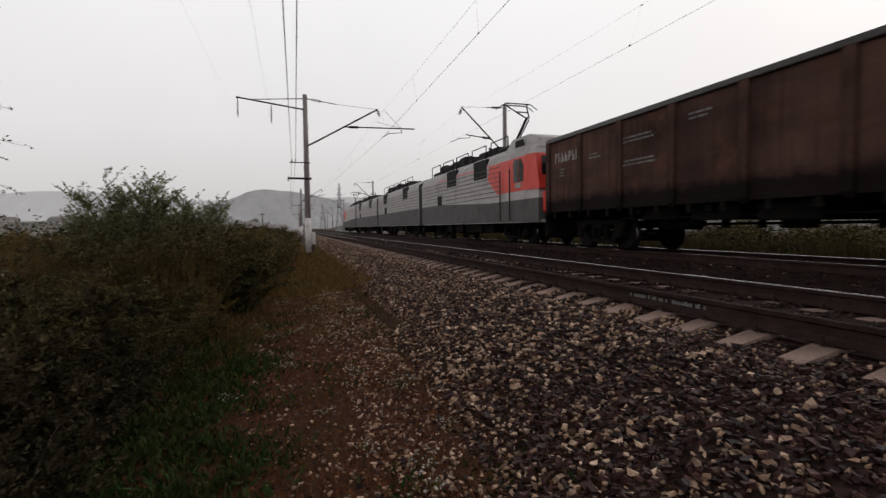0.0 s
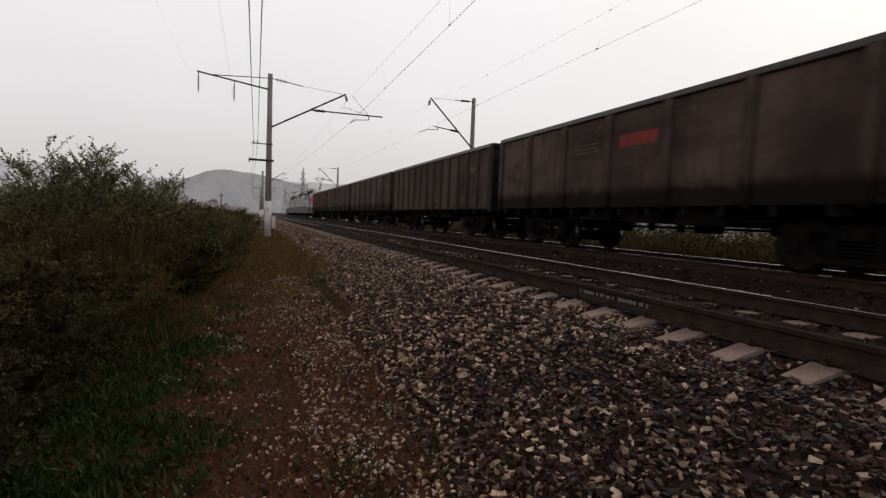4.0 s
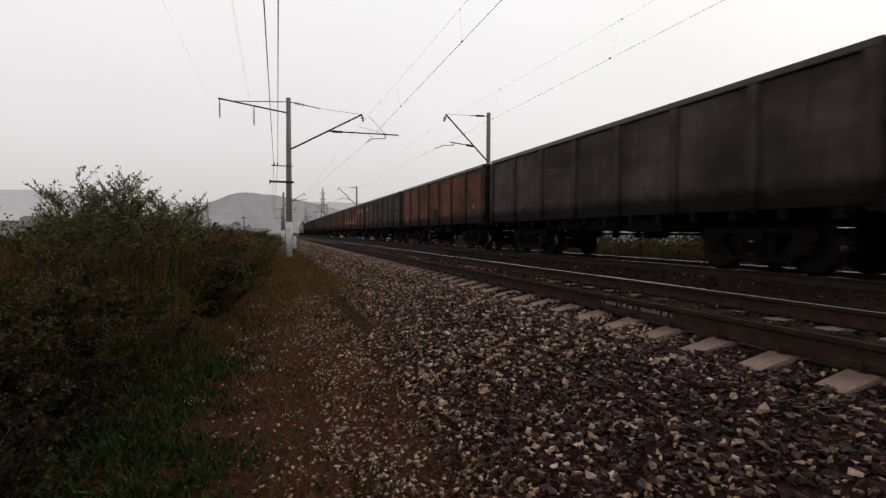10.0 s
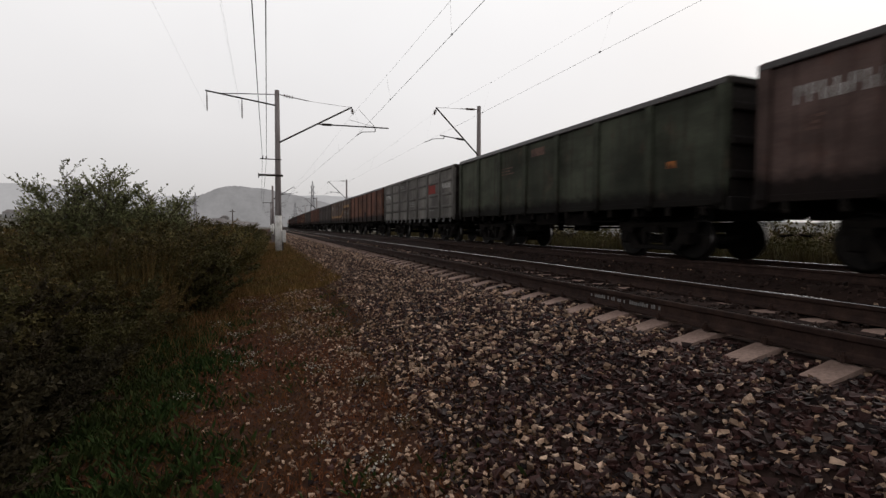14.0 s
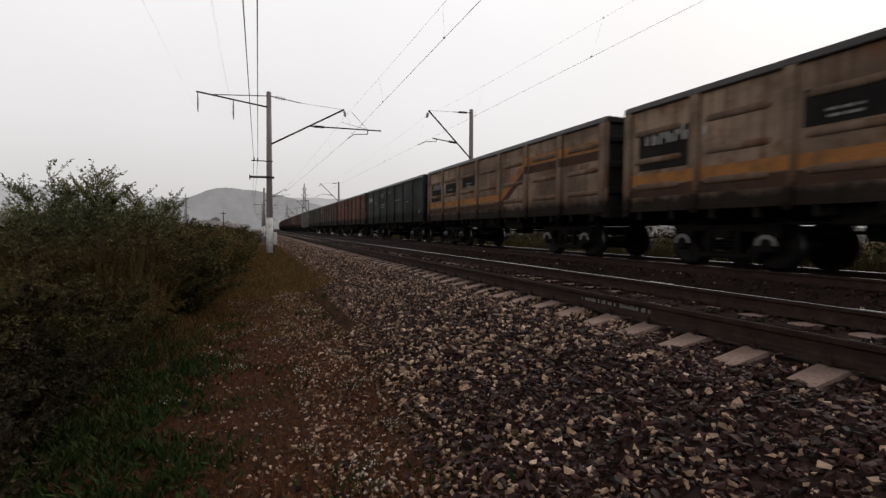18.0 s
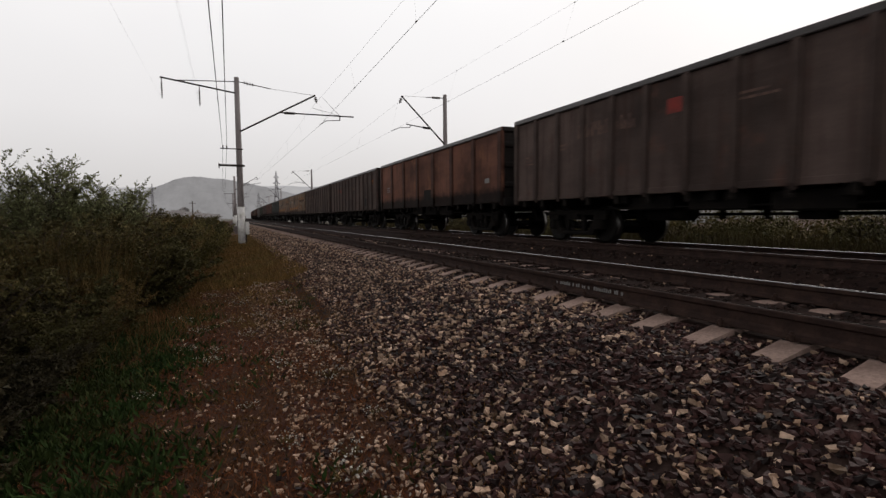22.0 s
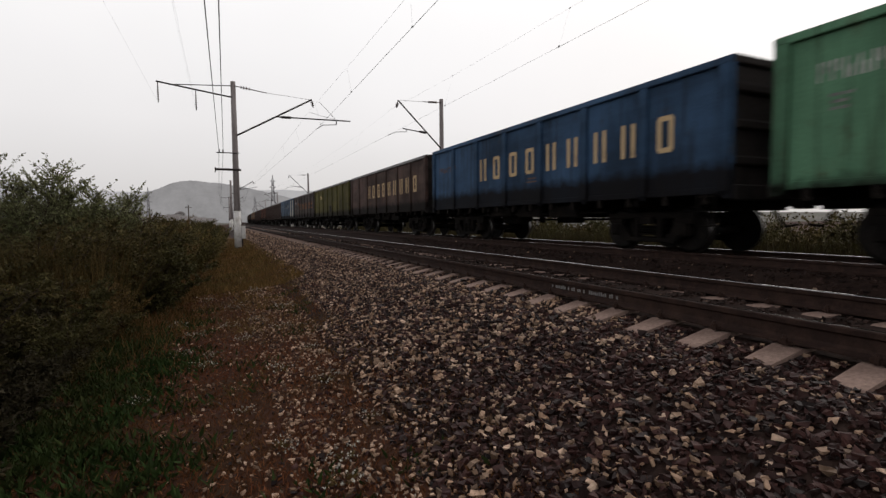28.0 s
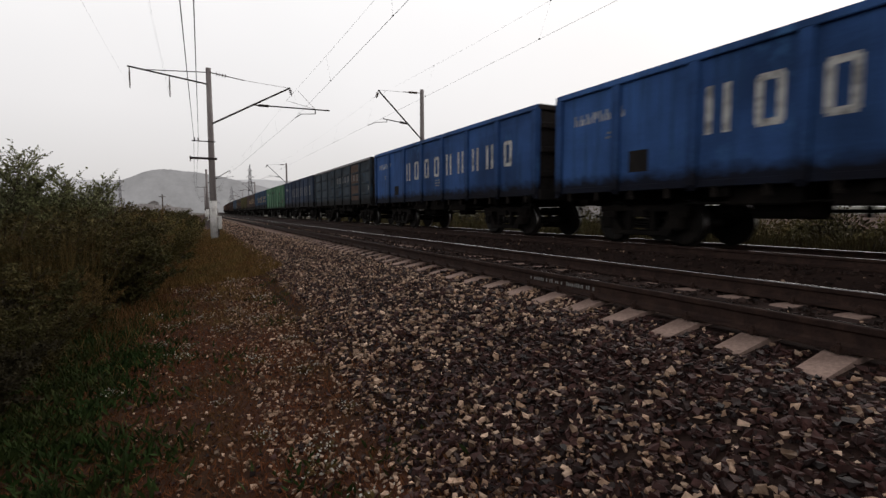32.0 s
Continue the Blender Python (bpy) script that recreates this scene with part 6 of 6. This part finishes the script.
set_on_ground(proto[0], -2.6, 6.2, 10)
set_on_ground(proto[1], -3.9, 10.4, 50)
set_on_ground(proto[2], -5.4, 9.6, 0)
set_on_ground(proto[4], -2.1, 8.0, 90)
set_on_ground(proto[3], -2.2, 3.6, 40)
y = 2.6
while y < 40:
    edge = -1.6 - 0.15 * math.sin(y * 0.6) + 0.05 * max(y - 9, 0) * (1 if y < 26 else 0.6)
    x = edge
    while x > -0.8 * y - 4:
        # near rows draw the darker leaf kinds, painting in shade at the thicket foot
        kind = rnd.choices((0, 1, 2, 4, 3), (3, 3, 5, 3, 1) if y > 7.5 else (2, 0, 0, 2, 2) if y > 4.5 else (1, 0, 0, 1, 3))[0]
        s = rnd.uniform(0.8, 1.08) * ((0.72 if y < 9 else 0.95) if x > edge - 0.5 else 1.0) * (0.92 if y < 6 else 1.05 if y < 8.5 else 1.28 if y < 16 else 1.42)
        copy_plant(proto[kind], x + rnd.uniform(-0.3, 0.3), y + rnd.uniform(-0.4, 0.4), rnd.uniform(0, 360), s)
        x -= rnd.uniform(0.85, 1.25) * (1 + 0.035 * y)
    y += 1.15 + 0.05 * y
for k in range(26):
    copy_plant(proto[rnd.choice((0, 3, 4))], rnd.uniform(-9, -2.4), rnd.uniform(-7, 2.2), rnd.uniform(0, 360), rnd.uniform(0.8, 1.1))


def far_bushes(label, spots, mat, seed):
    """Bushes too far off to tell apart: domes of leaf sprays as one mesh."""
    rng = np.random.default_rng(seed)
    lp, ld = [], []
    for x, y, h, w in spots:
        n = 1000
        a, q = rng.uniform(0, 2 * math.pi, n), np.sqrt(rng.uniform(0, 1, n))
        lump = 1 + 0.25 * np.sin(3 * a + rng.uniform(0, 6)) + 0.15 * np.sin(7 * a + rng.uniform(0, 6))
        z = h * np.sqrt(np.clip(1 - q**2.4, 0.03, 1)) * rng.uniform(0.25, 1.0, n) ** 0.6 * lump
        lp.append(np.stack([x + np.cos(a) * q * w, y + np.sin(a) * q * w, ground_z(x, y) + z], 1))
        ld.append(np.stack([np.cos(a) * q, np.sin(a) * q, 0.5 + 0 * a], 1) + rng.normal(size=(n, 3)) * 0.5)
    me = leaf_mesh("far_bushes", np.concatenate(lp), np.concatenate(ld), 0.17, 0.042, M[mat], rng)
    tagged(new("far_bushes", me), label, "bushes", kind="stuff")


# farther clumps in the field, along the line and beyond the tracks
spots = [[], [], []]
for k in range(60):
    y = rnd.uniform(42, 200)
    x = rnd.choice((rnd.uniform(-0.8 * y, -4), rnd.uniform(-9, -3.0)))
    spots[k % 3].append((x, y, rnd.uniform(1.2, 2.2), rnd.uniform(1.2, 2.4)))
for k in range(145):
    near = k < 90
    y = rnd.uniform(-2, 55) if near else rnd.uniform(-8, 95)
    x = rnd.uniform(13.8, 18) if near else rnd.uniform(23, 36)
    spots[k % 3].append((x, y, rnd.uniform(0.5, 1.1), 1.2) if near else (x, y, rnd.uniform(1.5, 2.1), 1.6))
for k in range(36):
    y = rnd.uniform(15, 40)
    spots[k % 3].append((rnd.uniform(-0.85 * y - 3, -0.3 * y), y, rnd.uniform(1.9, 2.5), rnd.uniform(1.2, 2.0)))
y = -4.0
while y < 75:
    spots[rnd.randrange(3)].append((rnd.uniform(19, 22), y, rnd.uniform(1.5, 1.9), rnd.uniform(1.0, 1.5)))
    y += rnd.uniform(0.7, 1.4) * (2.2 if rnd.random() < 0.1 else 1)
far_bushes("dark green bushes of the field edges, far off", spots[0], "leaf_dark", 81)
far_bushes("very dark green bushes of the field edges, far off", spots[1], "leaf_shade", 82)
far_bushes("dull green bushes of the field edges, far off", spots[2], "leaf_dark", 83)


def blades(name, label, count, area, height, width, lean, mat, seed, keep=None, kind="stuff", clump=0.0):
    """Grass blades over a stretch of ground, as one mesh."""
    rng = np.random.default_rng(seed)
    x = rng.uniform(area[0], area[1], count)
    y = area[2] + (area[3] - area[2]) * rng.uniform(0, 1, count) ** 1.6
    if clump:
        cx, cy = rng.uniform(area[0], area[1], count // 40), area[2] + (area[3] - area[2]) * rng.uniform(0, 1, count // 40) ** 1.6
        pick = rng.integers(0, count // 40, count)
        x, y = cx[pick] + rng.normal(size=count) * clump, cy[pick] + rng.normal(size=count) * clump
    if keep is not None:
        ok = keep(x, y, rng)
        x, y = x[ok], y[ok]
    z = np.array([ground_z(a, b) for a, b in zip(x, y)]) - 0.01
    n = len(x)
    d = np.stack([rng.normal(size=n) * lean, rng.normal(size=n) * lean, np.ones(n)], 1)
    me = leaf_mesh(name, np.stack([x, y, z], 1), d, height, width, M[mat], rng)
    return thing(name, me, label, "grass", kind)


def on_path(x, y, rng):
    return (x < TOE + 0.3 + 0.03 * np.minimum(y, 20) + 0.3 * rng.normal(size=len(x))) & (x > -2.0) & (y > 0.4 + 0.5 * rng.normal(size=len(x)))


blades("dry_grass", "short reddish dry grass and weeds along the path", 215000, (-1.9, 2.3, -0.4, 34), 0.06, 0.004, 1.0, "grass_dry", 31, on_path)
blades("dry_grass_tufts", "taller ochre dry grass in tufts along the path", 24000, (-1.2, 1.55, 4.5, 34), 0.14, 0.0034, 0.7, "weed_ochre", 32, lambda x, y, r: y > 9 + 2.5 * r.normal(size=len(x)), "stuff", 0.1)
blades("green_grass", "low green grass and leaves at the thicket edge", 56000, (-2.4, 0.4, -0.8, 10), 0.11, 0.012, 0.8, "grass_green", 33, lambda x, y, r: (x < -0.62 + 0.16 * np.sin(2.3 * y) + 0.12 * np.sin(5.1 * y + 1) + 0.22 * r.normal(size=len(x))) & (y > 1.0 + 0.5 * r.normal(size=len(x))), "stuff", 0.1)
blades("green_weeds", "scattered green weeds on the path", 3500, (-1.2, 1.3, 1.6, 40), 0.09, 0.012, 0.8, "grass_green", 34, None, "stuff", 0.12)
blades("worn_grass", "thin trodden dry grass along the path", 9000, (-3, 1.5, -7, 2.0), 0.07, 0.006, 1.0, "grass_dry", 37)
blades("verge_grass", "dull green grass round the mast foot", 18000, (-1.0, 1.85, 12, 48), 0.16, 0.007, 0.6, "weed_ochre", 35)
blades("thicket_weeds", "tall olive-brown weeds standing in the thicket", 70000, (-15, -0.9, 9, 34), 1.45, 0.0045, 0.2, "weed_olive", 39, lambda x, y, r: x < -1.25 + 0.045 * np.maximum(y - 9, 0) - 0.35 * r.random(len(x)), "stuff", 0.28)
blades("edge_weeds", "ochre and russet weeds along the edge of the thicket", 22000, (-2.1, -0.3, 6.5, 30), 0.26, 0.004, 0.4, "weed_russet", 40, lambda x, y, r: (x < -0.75 + 0.03 * y + 0.2 * r.normal(size=len(x))) & (y > 9 + 1.5 * r.normal(size=len(x))), "stuff", 0.25)
blades("field_grass", "tall ochre and olive dry grass beyond the rear track", 90000, (12.6, 24, -3, 60), 0.95, 0.012, 0.25, "field_weed", 36)
blades("field_grass_dark", "dark olive weeds beyond the rear track", 50000, (13, 30, -3, 70), 1.1, 0.016, 0.3, "leaf_dark", 38, None, "stuff", 0.5)


def flower_weed(x, y, s, seed):
    """A small pale-flowered weed: rosette of leaves and a loose head of tiny flowers."""
    rng = np.random.default_rng(seed)
    ob = tagged(new("pale_weed"), "small weed with tiny pale flowers on the path", "weed", "pale flowering weeds")
    n = 26
    a = rng.uniform(0, 2 * math.pi, n)
    part("leaves", leaf_mesh("leaves", np.stack([np.cos(a) * 0.03, np.sin(a) * 0.03, np.full(n, 0.02)], 1), np.stack([np.cos(a), np.sin(a), rng.uniform(0.2, 1.2, n)], 1), 0.075, 0.009, M["weed_olive"], rng), ob)
    m = 46
    rad = 0.17 * np.sqrt(rng.uniform(0, 1, m))
    b = rng.uniform(0, 2 * math.pi, m)
    pos = np.stack([np.cos(b) * rad, np.sin(b) * rad, rng.uniform(0.03, 0.11, m)], 1)
    part("blossom", leaf_mesh("blossom", pos, rng.normal(size=(m, 3)) + np.array([0, 0, 0.6]), 0.02, 0.009, M["flower"], rng), ob)
    set_on_ground(ob, x, y, 0, s, 0.0)


for k, (x, y, s) in enumerate(((0.62, 2.75, 1.0), (0.3, 6.9, 0.9), (0.75, 7.2, 0.9), (-0.35, 7.6, 0.9), (0.55, 5.2, 0.9), (-0.2, 5.9, 0.9), (0.9, 4.6, 0.9), (1.0, 8.8, 1.1), (-0.6, 8.6, 1.0), (0.2, 9.5, 1.2), (0.35, 3.4, 0.8), (-1.9, 5.6, 1.2), (0.72, 3.05, 0.8), (-0.1, 6.4, 0.7), (-0.45, 6.7, 0.8), (0.1, 7.9, 0.9), (0.5, 8.1, 0.8), (0.95, 5.9, 0.7), (0.8, 2.3, 0.9), (-0.7, 5.1, 0.7), (1.05, 3.6, 0.6), (0.15, 4.3, 0.6), (-0.25, 10.8, 1.0), (0.7, 11.5, 1.1))):
    flower_weed(x, y, s, 60 + k)

# ---------------------------------------------------------------- sleepers, clips, marks on the rail
for base, lo, hi, keep in ((tracks[0], -8, 420, 300), (tracks[1], -4, 300, 130)):
    rest = []
    k0 = int(lo / SPACING)
    for i in range(int((hi - lo) / SPACING)):
        y = SLEEPER_PHASE + (k0 + i) * SPACING
        if i < keep:
            part("sleeper", sleeper_me, base, pose(bend(y), y, 0.004 * noise.noise((y, 1.0, 0.0)), 0, 0, bend_turn(y) + 0.5 * noise.noise((y, 3.0, 0.0))))
        else:
            rest.append(y)
    v0 = np.array([v.co for v in sleeper_me.vertices])
    f0 = [tuple(p.vertices) for p in sleeper_me.polygons]
    verts = np.concatenate([v0 + (bend(y), y, 0) for y in rest])
    faces = [tuple(a + n * len(v0) for a in f) for n in range(len(rest)) for f in f0]
    tagged(part("far_sleepers", raw_mesh("far_sleepers", verts.tolist(), faces, M["concrete"]), base), "far row of concrete sleepers", kind="stuff")
for i in range(90):
    y = SLEEPER_PHASE + (i - 6) * SPACING
    for s in (-1, 1):
        part("rail_clip", clip_me, tracks[0], pose(s * HALF, y, 0))
rnd = random.Random(9)
bm = bmesh.new()
y = 4.88
while y > 3.78:
    w = rnd.uniform(0.016, 0.028)
    if rnd.random() > 0.14:
        box(bm, -HALF - 0.0125, -HALF - 0.006, y - w, y, -0.115, -0.115 + rnd.uniform(0.03, 0.045))
    y -= w + 0.011
part("rail_marks", mesh_of("rail_marks", bm, M["mark_grey"]), tracks[0], None, "white paint marks on the rail web")


# ---------------------------------------------------------------- ballast stones
def chip():
    """A block of eight corners, the seed of an angular stone."""
    v = np.array([(x, y, z) for x in (-1, 1) for y in (-1, 1) for z in (-1, 1)]) * 0.62
    f = np.array([(0, 1, 3), (0, 3, 2), (4, 6, 7), (4, 7, 5), (0, 4, 5), (0, 5, 1), (2, 3, 7), (2, 7, 6), (0, 2, 6), (0, 6, 4), (1, 5, 7), (1, 7, 3)])
    return v, f


def stones(name, label, areas, seed, main="stone_grey", tan=0.2):
    """Crushed stone as one mesh: jittered, flattened and turned solids strewn over the ground."""
    rng = np.random.default_rng(seed)
    v0, f0 = chip()
    xs, ys, rs, ts = [], [], [], []
    for x0, x1, y0, y1, per, size, *more in areas:
        n = int((x1 - x0) * (y1 - y0) * per)
        xs.append(rng.uniform(x0, x1, n))
        ys.append(rng.uniform(y0, y1, n))
        ts.append(np.full(n, more[0] if more else tan))
        rs.append(size * 0.52 * rng.lognormal(0, 0.28, n).clip(0.5, 1.6))
    x, y, r, pale = (np.concatenate(q) for q in (xs, ys, rs, ts))
    # no stones on the sleepers and rails
    ph = np.abs((y - SLEEPER_PHASE + SPACING / 2) % SPACING - SPACING / 2)
    on = np.zeros(len(x), bool)
    for c in (XN, XT):
        on |= (np.abs(x - c) < 1.2) & (ph < 0.13 + r * 0.4)
        on |= np.abs(np.abs(x - c) - HALF) < 0.1
    x, y, r, pale = x[~on], y[~on], r[~on], pale[~on]
    n = len(x)
    light = rng.random(n) < pale
    r = np.where(light, 0.85 * r, r)
    z = np.array([ground_z(a, b) for a, b in zip(x, y)]) + r * rng.uniform(-0.5, 0.9, n) + np.where(light, 0.5 * r, 0)
    v = (v0[None] * rng.uniform(0.45, 1.35, (n, 8, 1)) + 0.22 * rng.normal(size=(n, 8, 3))) * r[:, None, None]
    v *= np.stack([rng.uniform(0.9, 1.35, n), rng.uniform(0.7, 1.0, n), rng.uniform(0.5, 0.85, n)], 1)[:, None]
    a, b = rng.uniform(0, 2 * math.pi, n), rng.normal(size=n) * 0.8
    ca, sa, cb, sb = np.cos(a), np.sin(a), np.cos(b), np.sin(b)
    o, i = np.zeros(n), np.ones(n)
    rz = np.stack([np.stack([ca, -sa, o], 1), np.stack([sa, ca, o], 1), np.stack([o, o, i], 1)], 1)
    rx = np.stack([np.stack([i, o, o], 1), np.stack([o, cb, -sb], 1), np.stack([o, sb, cb], 1)], 1)
    v = np.einsum("nij,njk,nvk->nvi", rz, rx, v) + np.stack([x, y, z], 1)[:, None]
    tri = (f0[None] + 8 * np.arange(n)[:, None, None]).reshape(-1)
    me = bpy.data.meshes.new(name)
    me.vertices.add(n * 8)
    me.vertices.foreach_set("co", v.ravel())
    me.loops.add(len(tri))
    me.loops.foreach_set("vertex_index", tri.astype(np.int32))
    me.polygons.add(n * 12)
    me.polygons.foreach_set("loop_start", np.arange(0, len(tri), 3, dtype=np.int32))
    me.update(calc_edges=True)
    me.shade_flat()
    me.materials.append(M[main])
    me.materials.append(M["stone_tan"])
    me.polygons.foreach_set("material_index", np.repeat(light.astype(np.int32), 12))
    return tagged(new(name, me), label, "ballast", kind="stuff")


# pale share set per area; fewer at near right stand in for lens vignetting
stones("ballast", "grey-purple and tan crushed stone ballast on the track shoulder", (
    (TOE - 0.1, 3.65, -7, 0.6, 300, 0.06, 0.2), (TOE - 0.1, 2.2, 0.6, 3.5, 1450, 0.044, 0.19), (2.2, 3.65, 0.6, 3.5, 1450, 0.044, 0.11), (TOE + 0.03, 3.65, 3.5, 7, 1200, 0.045, 0.29), (TOE + 0.3, 3.34, 7, 15, 1000, 0.039, 0.34), (3.34, 3.65, 7, 22, 500, 0.042, 0.2), (TOE + 0.55, 3.32, 15, 34, 400, 0.047, 0.42), (TOE + 0.65, 3.28, 34, 70, 150, 0.065, 0.45)), 41)
stones("track_ballast", "dark oily ballast between the rails and tracks", (
    (3.65, 11.4, -7, 0.3, 60, 0.065), (3.65, 6.2, 0.3, 14, 330, 0.05), (3.65, 6.2, 14, 40, 100, 0.07), (6.2, 8.6, 2, 22, 110, 0.06), (8.4, 11.4, 4, 24, 70, 0.06)), 43, "stone_oily", 0.02)
stones("loose_stones", "loose stones scattered over the dry path", (
    (0.4, TOE + 0.1, 0.9, 12, 460, 0.034), (-0.6, 0.5, 1.2, 12, 150, 0.028), (-1.0, 0.9, 12, 30, 20, 0.04), (0.0, 0.9, 1.4, 4.0, 150, 0.03)), 42, "stone_grey", 0.6)

# large single stones on the shoulder, nearest the path
v0, f0 = chip()
rng = np.random.default_rng(77)
kinds = []
for k in range(6):
    v = (v0 * rng.uniform(0.6, 1.3, (8, 1)) + 0.15 * rng.normal(size=(8, 3))) * (1.25, 0.9, 0.65)
    for mat in ("stone_grey", "stone_tan"):
        kinds.append(raw_mesh("ballast_stone", v.tolist(), f0.tolist(), M[mat]))
shoulder = tagged(new("ballast_shoulder"), "sloping shoulder of single crushed stones beside the track", "ballast", kind="structure")
for k in range(290):
    x, y = rng.uniform(TOE, 3.1), rng.uniform(1.2, 5.5)
    s = 0.021 * rng.lognormal(0, 0.25)
    part("stone", kinds[int(rng.integers(0, 6)) * 2 + int(rng.random() < 0.28)], shoulder, Matrix.LocRotScale((x, y, ground_z(x, y) + s * 0.75), Euler((rng.normal() * 0.4, rng.normal() * 0.4, rng.uniform(0, 6.3))), (s, s, s)))

# ---------------------------------------------------------------- movement
def travel(t):
    q = t / 32.0
    far = 32.0 * (14.006 * q + 1.362 * q * q / 2 - 0.004 * q**3 / 3 - 0.206 * q**4 / 4)
    return far + float(np.interp(t, (0, 5, 6, 7, 8, 9, 10, 16, 17, 18, 19, 20, 22, 24, 25, 26, 28, 29, 30, 31, 32), (0, 0, 0.12, 0, 0, 0.15, 0, 0, -0.12, 0, 0, 0.25, 0.15, 0, 0.2, 0, 0, -0.38, -0.12, -0.4, 0)))


def on_line(y, turn=0):
    return pose(XT + bend(y), y, 0, 0, 0, turn + bend_turn(y))


def motions():
    times = [float(k) for k in range(33)]
    for ob, y in wagons:
        walk(ob, [(t, on_line(y + travel(t))) for t in times])
    for ob, y, turn in LOCO:
        walk(ob, [(t, on_line(y + travel(t), turn)) for t in times])
    # the wheels roll: one turn of movement for each place in a bogie, shared by all wagons
    first = {}
    steps = [k / FPS for k in range(0, 32 * FPS + 1)]
    for ob in [o for o in scene.objects if o.name.startswith("wheelset")]:
        key = (ob.location.y > 0, ob.parent.parent in [o for o, _, turn in LOCO if turn])
        if key not in first:
            way = 1 if key[1] else -1
            walk(ob, [(t, pose(0, ob.location.y, 0.475, way * math.degrees(travel(t) / 0.475) % 360)) for t in steps])
            first[key] = ob.animation_data
        else:
            ob.rotation_mode = "QUATERNION"
            ob.animation_data_create()
            ob.animation_data.action = first[key].action
            ob.animation_data.action_slot = first[key].action_slot


motions()
